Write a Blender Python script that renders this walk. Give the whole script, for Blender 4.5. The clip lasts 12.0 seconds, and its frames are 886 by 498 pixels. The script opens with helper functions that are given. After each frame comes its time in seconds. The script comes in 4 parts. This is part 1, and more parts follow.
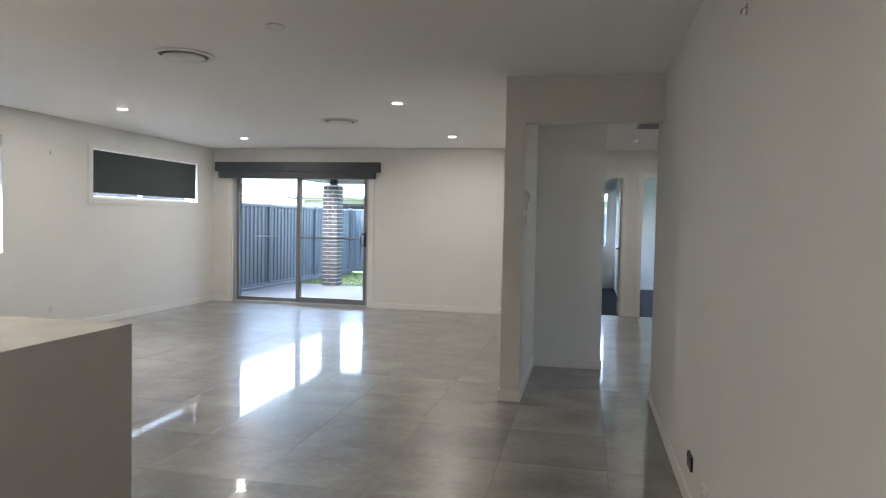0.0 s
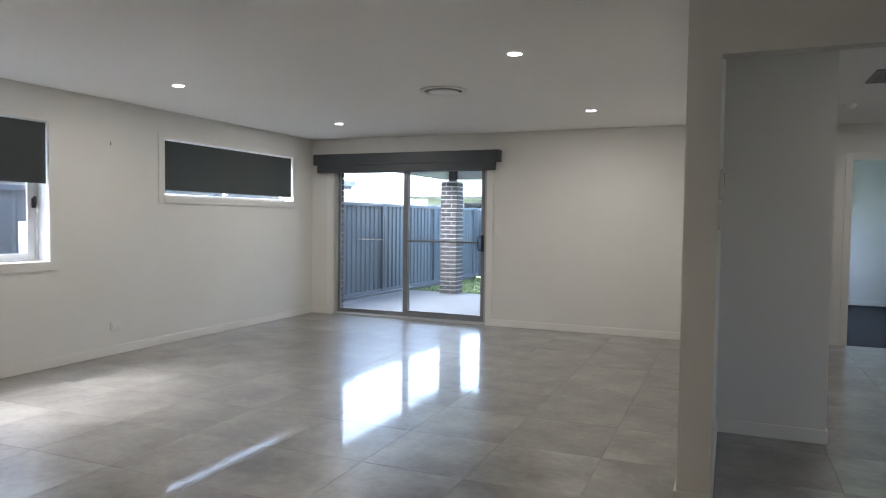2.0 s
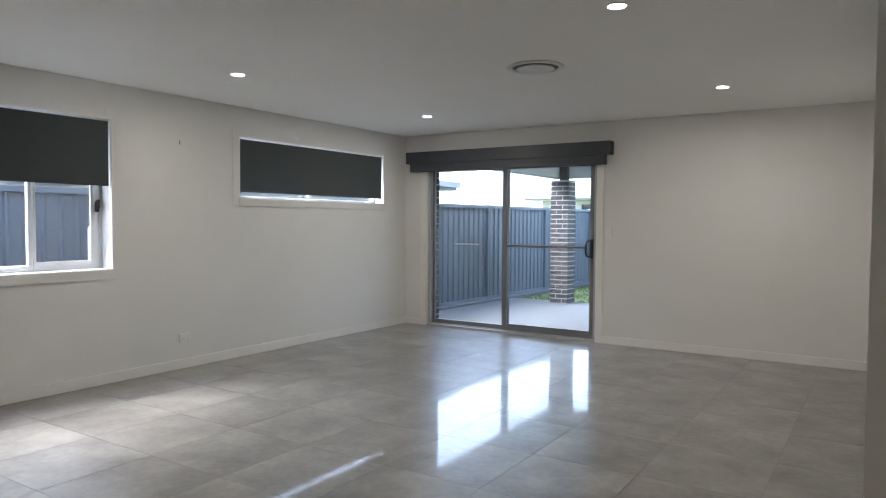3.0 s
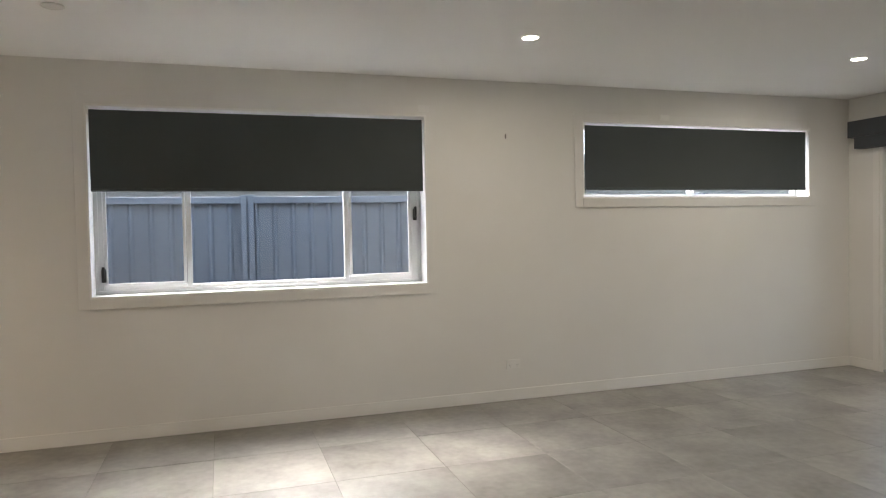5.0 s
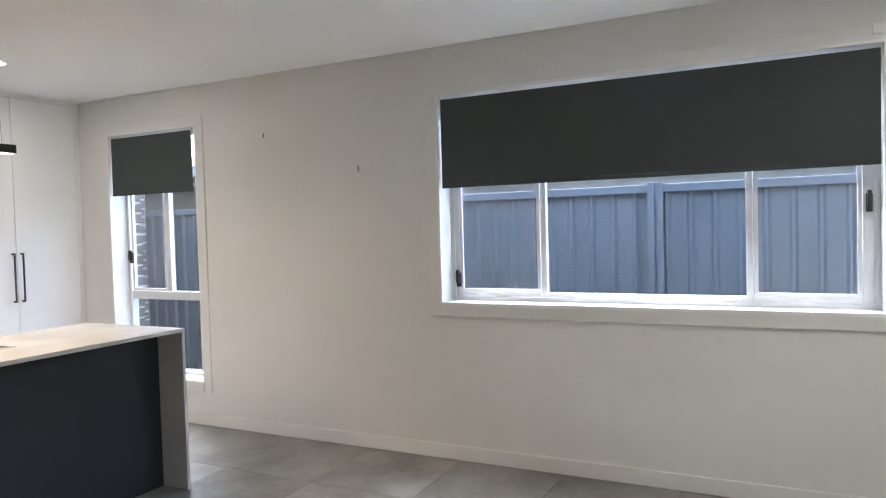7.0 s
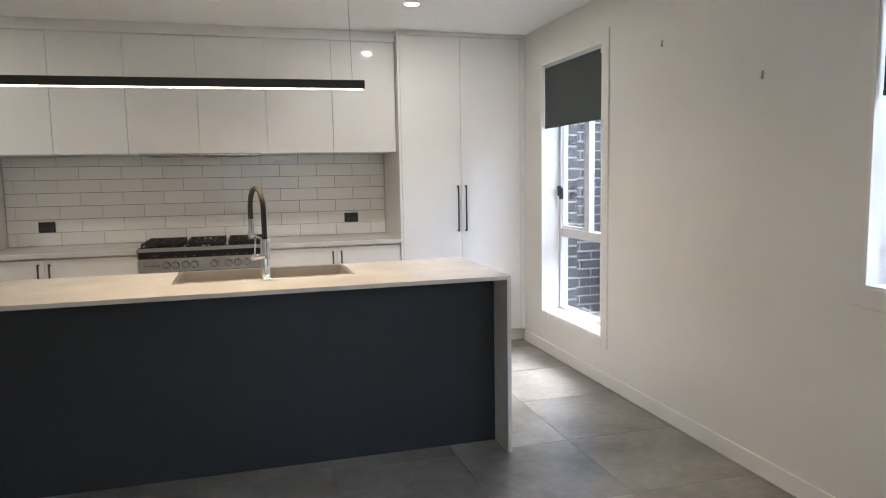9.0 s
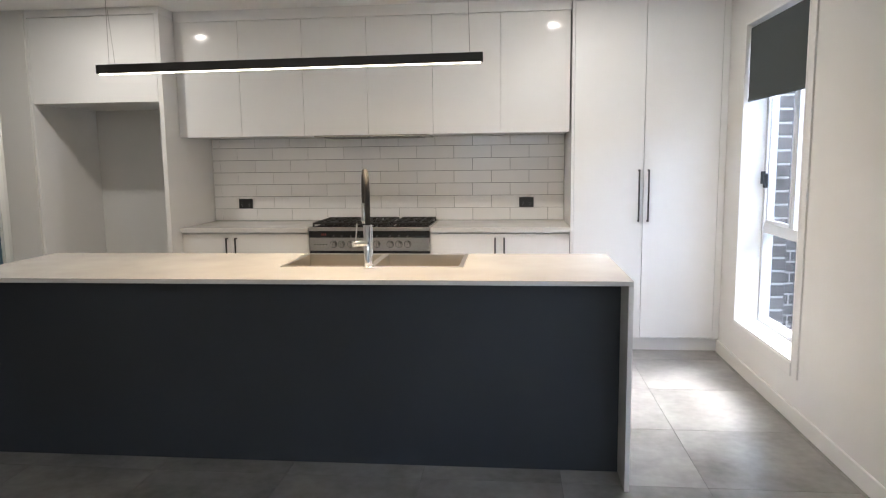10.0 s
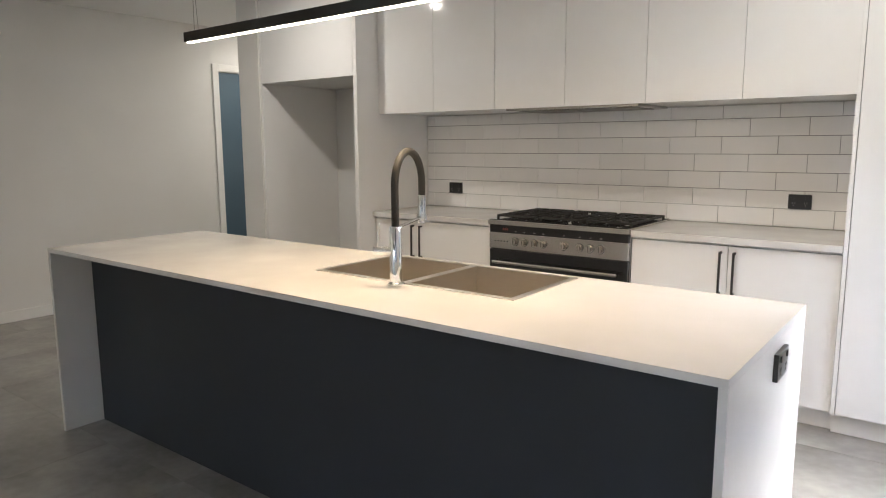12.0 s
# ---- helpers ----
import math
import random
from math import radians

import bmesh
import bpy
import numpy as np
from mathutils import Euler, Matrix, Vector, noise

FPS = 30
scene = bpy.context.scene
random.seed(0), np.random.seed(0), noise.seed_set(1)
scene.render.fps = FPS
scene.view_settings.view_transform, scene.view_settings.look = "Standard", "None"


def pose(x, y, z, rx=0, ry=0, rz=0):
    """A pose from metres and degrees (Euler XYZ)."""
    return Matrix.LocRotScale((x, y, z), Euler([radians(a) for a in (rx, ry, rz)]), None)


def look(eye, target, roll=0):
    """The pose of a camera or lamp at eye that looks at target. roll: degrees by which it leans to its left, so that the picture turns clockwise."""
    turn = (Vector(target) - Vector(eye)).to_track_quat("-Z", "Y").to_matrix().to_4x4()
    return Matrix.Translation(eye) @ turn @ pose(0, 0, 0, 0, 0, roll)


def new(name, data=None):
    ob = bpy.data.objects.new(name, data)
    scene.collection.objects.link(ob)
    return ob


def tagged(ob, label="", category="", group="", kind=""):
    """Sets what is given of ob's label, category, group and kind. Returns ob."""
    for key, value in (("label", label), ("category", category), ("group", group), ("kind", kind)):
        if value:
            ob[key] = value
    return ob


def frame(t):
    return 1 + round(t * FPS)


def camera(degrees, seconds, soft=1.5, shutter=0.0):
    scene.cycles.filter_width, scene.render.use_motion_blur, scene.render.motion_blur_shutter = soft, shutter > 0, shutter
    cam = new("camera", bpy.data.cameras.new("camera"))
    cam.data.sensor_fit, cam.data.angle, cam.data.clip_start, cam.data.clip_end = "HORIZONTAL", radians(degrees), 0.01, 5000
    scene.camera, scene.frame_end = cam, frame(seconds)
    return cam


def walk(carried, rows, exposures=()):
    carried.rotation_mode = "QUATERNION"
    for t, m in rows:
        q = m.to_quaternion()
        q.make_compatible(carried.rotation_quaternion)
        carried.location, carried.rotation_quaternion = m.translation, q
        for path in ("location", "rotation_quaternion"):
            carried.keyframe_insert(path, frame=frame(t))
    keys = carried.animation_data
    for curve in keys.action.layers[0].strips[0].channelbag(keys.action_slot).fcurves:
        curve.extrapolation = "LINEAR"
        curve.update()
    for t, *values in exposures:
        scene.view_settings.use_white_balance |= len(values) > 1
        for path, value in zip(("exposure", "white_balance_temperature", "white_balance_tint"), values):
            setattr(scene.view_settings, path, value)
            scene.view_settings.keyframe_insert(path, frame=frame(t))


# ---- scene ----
cam = camera(65.9, 12.0, soft=1.15)
PATH = [
    (0, (6.025, -0.266, 1.388), (5.617, 1.69, 1.307), 1.2),
    (0.5, (5.9, 0.179, 1.4), (5.488, 2.134, 1.318), 1.2),
    (1, (5.836, 0.609, 1.39), (5.389, 2.557, 1.304), 1.1),
    (1.5, (5.709, 1.075, 1.369), (5.098, 2.977, 1.285), 1.0),
    (2, (5.607, 1.575, 1.376), (4.833, 3.417, 1.29), 0.7),
    (2.5, (5.568, 2.082, 1.409), (4.618, 3.84, 1.321), 0.5),
    (2.7, (5.513, 2.265, 1.396), (4.511, 3.994, 1.31), 0.5),
    (4.3, (5.215, 3.795, 1.33), (3.589, 4.958, 1.27), -0.9),
    (4.5, (5.168, 3.986, 1.343), (3.447, 5.002, 1.278), -0.9),
    (5, (4.954, 4.361, 1.362), (3.053, 4.978, 1.304), -1.1),
    (5.5, (4.653, 4.718, 1.377), (2.671, 4.976, 1.321), -1.1),
    (6, (4.392, 5.026, 1.388), (2.395, 4.931, 1.335), -1.3),
    (6.5, (4.077, 5.212, 1.419), (2.153, 4.666, 1.356), -1.5),
    (7, (3.727, 5.396, 1.418), (1.934, 4.513, 1.354), -1.6),
    (7.2, (3.508, 5.508, 1.397), (1.828, 4.423, 1.348), -1.5),
    (9, (2.206, 5.538, 1.394), (1.664, 3.625, 1.18), -1.0),
    (9.5, (1.84, 5.411, 1.386), (1.642, 3.435, 1.147), -0.8),
    (10, (1.478, 5.222, 1.399), (1.677, 3.249, 1.139), -0.7),
    (10.5, (1.208, 4.919, 1.395), (1.707, 3.003, 1.115), -0.7),
    (11, (0.944, 4.58, 1.387), (1.701, 2.753, 1.09), -0.5),
    (11.5, (0.771, 4.203, 1.38), (1.816, 2.524, 1.08), -0.4),
    (12, (0.64, 3.83, 1.369), (1.841, 2.259, 1.068), -0.3),
]
# strengths of sky, sun, downlights and pendant
SKY, SUN, DOWN, PEND = 0.15, 0.5, 0.84, 1.65
EXPOSURES = [(0.0, 4.37, 5800, 10), (1.0, 4.3, 5750, 10), (2.5, 3.98, 5750, 10), (4.5, 3.88, 6100, 10), (5.0, 4.0, 6450, 10), (5.5, 4.22, 6250, 10), (6.0, 4.34, 6000, 10), (6.5, 4.32, 5750, 10), (7.0, 4.3, 5720, 10), (9.0, 4.2, 5850, 10), (9.5, 4.3, 5780, 10), (10.5, 4.55, 5750, 10), (11.5, 4.48, 5820, 10), (12.0, 4.52, 5850, 10)]
walk(cam, [(t, look(eye, target, roll)) for t, eye, target, roll in PATH], EXPOSURES)

# ---- world, sun, exposure ----
world = bpy.data.worlds.new("overcast_sky")
scene.world = world
world.use_nodes = True
wn, wl = world.node_tree.nodes, world.node_tree.links
sky = wn.new("ShaderNodeTexSky")
sky.sky_type = "NISHITA"
sky.sun_disc = False
sky.sun_elevation, sky.sun_rotation = radians(50), radians(-105)
sky.air_density, sky.dust_density, sky.ozone_density = 1.0, 4.0, 1.0
cloud = wn.new("ShaderNodeHueSaturation")
cloud.inputs["Saturation"].default_value = 0.65
wl.new(sky.outputs["Color"], cloud.inputs["Color"])
wl.new(cloud.outputs["Color"], wn["Background"].inputs["Color"])
wn["Background"].inputs["Strength"].default_value = SKY
sun_data = bpy.data.lights.new("sun", "SUN")
sun_data.energy, sun_data.angle, sun_data.color = SUN, radians(58), (1.0, 0.97, 0.93)
sun = new("sun", sun_data)
sun.matrix_world = look((0, 0, 0), (0.62, 0.17, -0.766))

CEIL = 2.505


# ---- materials ----
def base_mat(name):
    m = bpy.data.materials.new(name)
    m.use_nodes = True
    nt = m.node_tree
    return m, nt.nodes, nt.links, nt.nodes["Principled BSDF"]


def mat(name, a, b, rough=0.5, metal=0.0, scale=3.0, fine=60.0, bump=0.05, spec=0.5, dr=0.06, stretch=(1, 1, 1), rnd=0.0, coat=0.0, lo=0.32, hi=0.95):
    """A surface between two colours: broad clouds, fine grain, slight relief."""
    m, n, l, p = base_mat(name)
    geo = n.new("ShaderNodeNewGeometry")
    mp = n.new("ShaderNodeMapping")
    mp.inputs["Scale"].default_value = stretch
    l.new(geo.outputs["Position"], mp.inputs["Vector"])
    vec = mp.outputs["Vector"]
    if rnd:
        oi = n.new("ShaderNodeObjectInfo")
        add = n.new("ShaderNodeVectorMath")
        add.operation = "ADD"
        mul = n.new("ShaderNodeMath")
        mul.operation = "MULTIPLY"
        mul.inputs[1].default_value = 37.0
        l.new(oi.outputs["Random"], mul.inputs[0])
        l.new(mul.outputs[0], add.inputs[1])
        l.new(vec, add.inputs[0])
        vec = add.outputs[0]
    n1, n2 = n.new("ShaderNodeTexNoise"), n.new("ShaderNodeTexNoise")
    n1.inputs["Scale"].default_value, n1.inputs["Detail"].default_value = scale, 4
    n2.inputs["Scale"].default_value, n2.inputs["Detail"].default_value = fine, 3
    l.new(vec, n1.inputs["Vector"])
    l.new(vec, n2.inputs["Vector"])
    mx = n.new("ShaderNodeMath")
    mx.operation = "MULTIPLY_ADD"
    mx.inputs[1].default_value = 0.3
    l.new(n2.outputs["Fac"], mx.inputs[0])
    l.new(n1.outputs["Fac"], mx.inputs[2])
    rp = n.new("ShaderNodeValToRGB")
    rp.color_ramp.elements[0].position, rp.color_ramp.elements[1].position = lo, hi
    rp.color_ramp.elements[0].color, rp.color_ramp.elements[1].color = (*a, 1), (*b, 1)
    l.new(mx.outputs[0], rp.inputs["Fac"])
    col = rp.outputs["Color"]
    if rnd:
        hs = n.new("ShaderNodeHueSaturation")
        mr = n.new("ShaderNodeMapRange")
        mr.inputs["To Min"].default_value, mr.inputs["To Max"].default_value = 1 - rnd, 1 + rnd
        l.new(oi.outputs["Random"], mr.inputs["Value"])
        l.new(mr.outputs[0], hs.inputs["Value"])
        l.new(col, hs.inputs["Color"])
        col = hs.outputs["Color"]
    l.new(col, p.inputs["Base Color"])
    r = n.new("ShaderNodeMapRange")
    r.inputs["From Min"].default_value, r.inputs["From Max"].default_value = 0.3, 0.7
    r.inputs["To Min"].default_value, r.inputs["To Max"].default_value = max(0.02, rough - dr), rough + dr
    l.new(n1.outputs["Fac"], r.inputs["Value"])
    l.new(r.outputs[0], p.inputs["Roughness"])
    p.inputs["Metallic"].default_value = metal
    p.inputs["Specular IOR Level"].default_value = spec
    p.inputs["Coat Weight"].default_value = coat
    p.inputs["Coat Roughness"].default_value = 0.055
    if bump:
        bp = n.new("ShaderNodeBump")
        bp.inputs["Strength"].default_value, bp.inputs["Distance"].default_value = bump, 0.004
        l.new(n2.outputs["Fac"], bp.inputs["Height"])
        l.new(bp.outputs[0], p.inputs["Normal"])
    return m


def glow(name, color, strength):
    m, n, l, p = base_mat(name)
    p.inputs["Base Color"].default_value = (0.8, 0.8, 0.8, 1)
    p.inputs["Emission Color"].default_value = (*color, 1)
    p.inputs["Emission Strength"].default_value = strength
    return m


def pane_mat(name, tint=(1, 1, 1)):
    m, n, l, p = base_mat(name)
    tr, gl, fr, mix = n.new("ShaderNodeBsdfTransparent"), n.new("ShaderNodeBsdfGlossy"), n.new("ShaderNodeFresnel"), n.new("ShaderNodeMixShader")
    tr.inputs["Color"].default_value = (*tint, 1)
    gl.inputs["Roughness"].default_value = 0.01
    fr.inputs["IOR"].default_value = 1.45
    cap = n.new("ShaderNodeMath")
    cap.operation = "MINIMUM"
    cap.inputs[1].default_value = 0.09
    l.new(fr.outputs[0], cap.inputs[0])
    l.new(cap.outputs[0], mix.inputs[0])
    l.new(tr.outputs[0], mix.inputs[1])
    l.new(gl.outputs[0], mix.inputs[2])
    l.new(mix.outputs[0], n["Material Output"].inputs["Surface"])
    return m


def screen_mat(name):
    m, n, l, p = base_mat(name)
    p.inputs["Base Color"].default_value = (0.25, 0.26, 0.28, 1)
    p.inputs["Alpha"].default_value = 0.08
    p.inputs["Roughness"].default_value = 0.8
    return m


WALL = mat("warm_white_wall_paint", (0.69, 0.68, 0.655), (0.75, 0.74, 0.715), 0.55, scale=1.2, fine=180, bump=0.04, spec=0.3)
CEILING = mat("flat_ceiling_paint", (0.86, 0.855, 0.84), (0.89, 0.885, 0.87), 0.8, scale=0.9, fine=150, bump=0.03, spec=0.2)
TRIM = mat("semi_gloss_white_trim", (0.74, 0.73, 0.7), (0.8, 0.79, 0.77), 0.35, scale=2, fine=90, bump=0.02)
ALU_W = mat("white_powder_coat", (0.58, 0.595, 0.61), (0.66, 0.67, 0.68), 0.35, scale=5, fine=200, bump=0.02)
# The door's silver again, colour lowered to stand for its backlit stiles and rails.
ALU_BACKLIT = mat("backlit_silver_powder_coat", (0.17, 0.175, 0.182), (0.22, 0.225, 0.232), 0.38, metal=0.3, scale=5, fine=200, bump=0.02)
ALU_S = mat("pale_silver_aluminium", (0.4, 0.41, 0.42), (0.48, 0.49, 0.5), 0.38, metal=0.3, scale=5, fine=200, bump=0.02)
TILE = mat("polished_grey_porcelain", (0.02, 0.018, 0.014), (0.37, 0.35, 0.322), 0.33, scale=2.6, fine=21, bump=0.0, dr=0.03, rnd=0.1, spec=0.6, coat=0.5, lo=0.2, hi=1.0)
GROUT = mat("dark_grey_grout", (0.13, 0.125, 0.115), (0.19, 0.18, 0.17), 0.85, scale=8, fine=120, bump=0.1)
BLIND = mat("charcoal_roller_fabric", (0.062, 0.071, 0.073), (0.075, 0.085, 0.087), 0.85, scale=2, fine=420, bump=0.15, spec=0.2)
PELMET = mat("charcoal_grey_pelmet", (0.04, 0.046, 0.056), (0.055, 0.062, 0.074), 0.5, scale=4, fine=260, bump=0.06)
BLACK = mat("black_plastic", (0.012, 0.012, 0.013), (0.022, 0.022, 0.023), 0.35, scale=10, fine=200, bump=0.03)
MATBLACK = mat("matt_black_metal", (0.018, 0.017, 0.017), (0.03, 0.029, 0.028), 0.45, scale=8, fine=200, bump=0.03)
HOSE = mat("matt_black_rubber", (0.014, 0.013, 0.013), (0.024, 0.023, 0.022), 0.65, scale=10, fine=300, bump=0.1)
IRON = mat("cast_iron", (0.012, 0.012, 0.012), (0.028, 0.027, 0.026), 0.6, scale=20, fine=250, bump=0.2)
NAVY = mat("ink_blue_laminate", (0.022, 0.0255, 0.0315), (0.028, 0.032, 0.039), 0.4, scale=1.5, fine=300, bump=0.03, spec=0.3)
BLUE = mat("slate_blue_door_paint", (0.062, 0.105, 0.145), (0.076, 0.122, 0.164), 0.4, scale=1.5, fine=160, bump=0.03)
STONE = mat("white_engineered_stone", (0.585, 0.572, 0.55), (0.63, 0.617, 0.595), 0.22, scale=3, fine=260, bump=0.01, dr=0.04)
GLOSS = mat("gloss_white_cabinet", (0.76, 0.755, 0.745), (0.8, 0.795, 0.785), 0.085, scale=1.0, fine=14, bump=0.01, dr=0.02, spec=0.25)
SATIN = mat("satin_white_cabinet", (0.74, 0.735, 0.725), (0.79, 0.785, 0.775), 0.37, scale=1.0, fine=80, bump=0.01)
SUBWAY = mat("glazed_white_tile", (0.82, 0.815, 0.805), (0.87, 0.865, 0.855), 0.08, scale=3, fine=9, bump=0.06, dr=0.03, rnd=0.03)
GREYGROUT = mat("grey_tile_grout", (0.2, 0.2, 0.2), (0.28, 0.28, 0.275), 0.9, scale=9, fine=150, bump=0.1)
STEEL = mat("brushed_stainless", (0.5, 0.475, 0.44), (0.6, 0.575, 0.535), 0.2, metal=1, scale=4, fine=140, bump=0.02, dr=0.04, stretch=(0.15, 1, 1))
BOWL = mat("satin_stainless_bowl", (0.6, 0.555, 0.49), (0.7, 0.65, 0.58), 0.31, metal=1, scale=4, fine=160, bump=0.03, dr=0.03, stretch=(0.2, 1, 1))
RIM = mat("bright_steel_rim", (0.72, 0.7, 0.67), (0.8, 0.78, 0.75), 0.3, metal=1, scale=4, fine=140, bump=0.02, dr=0.04, stretch=(0.15, 1, 1))
CHROME = mat("chrome", (0.78, 0.78, 0.78), (0.85, 0.85, 0.85), 0.06, metal=1, scale=6, fine=90, bump=0, dr=0.02)
DGLASS = mat("black_oven_glass", (0.008, 0.008, 0.009), (0.014, 0.014, 0.015), 0.06, scale=3, fine=60, bump=0, dr=0.02)
BRICK = mat("charcoal_brick", (0.028, 0.026, 0.027), (0.075, 0.066, 0.06), 0.75, scale=14, fine=120, bump=0.5, rnd=0.35)
MORTAR = mat("pale_mortar", (0.36, 0.35, 0.33), (0.47, 0.455, 0.43), 0.95, scale=20, fine=220, bump=0.5)
FENCE = mat("slate_steel_fence", (0.08, 0.1, 0.124), (0.107, 0.13, 0.154), 0.45, scale=1.2, fine=90, bump=0.03)
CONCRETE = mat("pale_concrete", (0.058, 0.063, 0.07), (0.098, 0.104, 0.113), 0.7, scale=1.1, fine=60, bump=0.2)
SOFFIT = mat("white_soffit", (0.7, 0.71, 0.72), (0.77, 0.78, 0.79), 0.7, scale=2, fine=90, bump=0.02)
GRASS = mat("lawn_soil", (0.05, 0.08, 0.02), (0.09, 0.12, 0.035), 0.9, scale=3, fine=70, bump=0.5)
BLADE = mat("lawn_blade", (0.07, 0.11, 0.035), (0.12, 0.16, 0.06), 0.7, scale=4, fine=40, bump=0.0)
CARPET = mat("charcoal_carpet", (0.014, 0.014, 0.016), (0.03, 0.03, 0.033), 0.95, scale=6, fine=400, bump=0.5)
ROOF = mat("grey_steel_roof", (0.2, 0.21, 0.23), (0.27, 0.28, 0.3), 0.5, scale=2, fine=50, bump=0.03)
GUTTER = mat("mid_grey_gutter", (0.2, 0.205, 0.215), (0.26, 0.265, 0.275), 0.5, scale=3, fine=60, bump=0.02)
RENDERED = mat("pale_render", (0.3, 0.3, 0.295), (0.38, 0.38, 0.37), 0.8, scale=2, fine=70, bump=0.1)
PLASTIC = mat("white_plastic", (0.72, 0.71, 0.69), (0.78, 0.77, 0.75), 0.37, scale=6, fine=120, bump=0.0)
REDMARK = mat("dim_red_digits", (0.16, 0.03, 0.02), (0.2, 0.04, 0.03), 0.4, scale=6, fine=120, bump=0.0)
GREYPL = mat("grey_plastic", (0.2, 0.19, 0.18), (0.28, 0.27, 0.26), 0.5, scale=6, fine=120, bump=0.0)
GLASS = pane_mat("clear_glass", (0.94, 0.96, 0.97))
SCREEN = screen_mat("fly_screen")
LAMP = glow("lit_downlight_lens", (1.0, 0.93, 0.82), 3)
STRIP = glow("lit_led_diffuser", (1.0, 0.83, 0.6), 0.6)


# ---- building helpers ----
def box(bm, x0, x1, y0, y1, z0, z1):
    v = [bm.verts.new((x, y, z)) for x in (x0, x1) for y in (y0, y1) for z in (z0, z1)]
    for f in ((0, 1, 3, 2), (4, 6, 7, 5), (0, 4, 5, 1), (2, 3, 7, 6), (0, 2, 6, 4), (1, 5, 7, 3)):
        bm.faces.new([v[i] for i in f])


def soft(bm, w=0.003, seg=2):
    bmesh.ops.recalc_face_normals(bm, faces=bm.faces)
    bmesh.ops.bevel(bm, geom=list(bm.edges), offset=w, segments=seg, affect="EDGES", profile=0.5)
    return bm


def boxes(*bs, w=0.0, seg=2):
    bm = bmesh.new()
    for b in bs:
        box(bm, *b)
    return soft(bm, w, seg) if w else bm


def rod(bm, a, b, r, seg=16, r2=None):
    a, b = Vector(a), Vector(b)
    m = Matrix.Translation((a + b) / 2) @ (b - a).to_track_quat("Z", "Y").to_matrix().to_4x4()
    bmesh.ops.create_cone(bm, cap_ends=True, segments=seg, radius1=r, radius2=r if r2 is None else r2, depth=(b - a).length, matrix=m)


def rods(*rs, seg=16):
    bm = bmesh.new()
    for r in rs:
        rod(bm, *r[:3], seg=seg)
    return rounded(bm)


def rounded(bm):
    """Smooth sides, crisp rims."""
    bmesh.ops.recalc_face_normals(bm, faces=bm.faces)
    for f in bm.faces:
        f.smooth = True
    for e in bm.edges:
        e.smooth = len(e.link_faces) == 2 and e.calc_face_angle(0.0) < 0.6
    return bm


def lathe(profile, centre, seg=40, smooth=True):
    """A turned shape: (radius, height) pairs about an upright axis."""
    bm = bmesh.new()
    rings = []
    for r, h in profile:
        rings.append([bm.verts.new((centre[0] + r * math.cos(2 * math.pi * k / seg), centre[1] + r * math.sin(2 * math.pi * k / seg), centre[2] + h)) for k in range(seg)])
    for p, q in zip(rings, rings[1:]):
        for k in range(seg):
            f = bm.faces.new((p[k], p[(k + 1) % seg], q[(k + 1) % seg], q[k]))
            f.smooth = smooth
    for ring in (rings[0], rings[-1]):
        bm.faces.new(ring)
    return rounded(bm)


def tube(path, r, seg=14):
    """A bent pipe along a list of points."""
    bm = bmesh.new()
    pts = [Vector(p) for p in path]
    rings = []
    for i, p in enumerate(pts):
        d = (pts[min(i + 1, len(pts) - 1)] - pts[max(i - 1, 0)]).normalized()
        q = d.to_track_quat("Z", "X").to_matrix()
        rings.append([bm.verts.new(p + q @ Vector((r * math.cos(2 * math.pi * k / seg), r * math.sin(2 * math.pi * k / seg), 0))) for k in range(seg)])
    for a, b in zip(rings, rings[1:]):
        off = min(range(seg), key=lambda o: (a[0].co - b[o].co).length)
        for k in range(seg):
            f = bm.faces.new((a[k], a[(k + 1) % seg], b[(k + 1 + off) % seg], b[(k + off) % seg]))
            f.smooth = True
    bm.faces.new(rings[0])
    bm.faces.new(rings[-1])
    return rounded(bm)


def part(name, bm, material, parent=None, label=""):
    me = bpy.data.meshes.new(name)
    bmesh.ops.recalc_face_normals(bm, faces=bm.faces)
    bm.to_mesh(me)
    bm.free()
    me.materials.append(material)
    ob = new(name, me)
    if parent:
        ob.parent = parent
        inv = Matrix.Identity(4)
        o = parent
        while o:
            inv = inv @ o.matrix_basis.inverted() if o.parent is None else inv
            o = o.parent
        if parent.parent is None:
            ob.matrix_parent_inverse = parent.matrix_basis.inverted()
    if label:
        ob["label"] = label
    return ob


def thing(name, at, label, category, group="", kind=""):
    ob = new(name)
    ob.matrix_basis = Matrix.Translation(at)
    ob.empty_display_size = 0.1
    return tagged(ob, label, category, group, kind)


def solid(name, bm, material, label, category, kind="", group=""):
    return tagged(part(name, bm, material), label, category, group, kind)


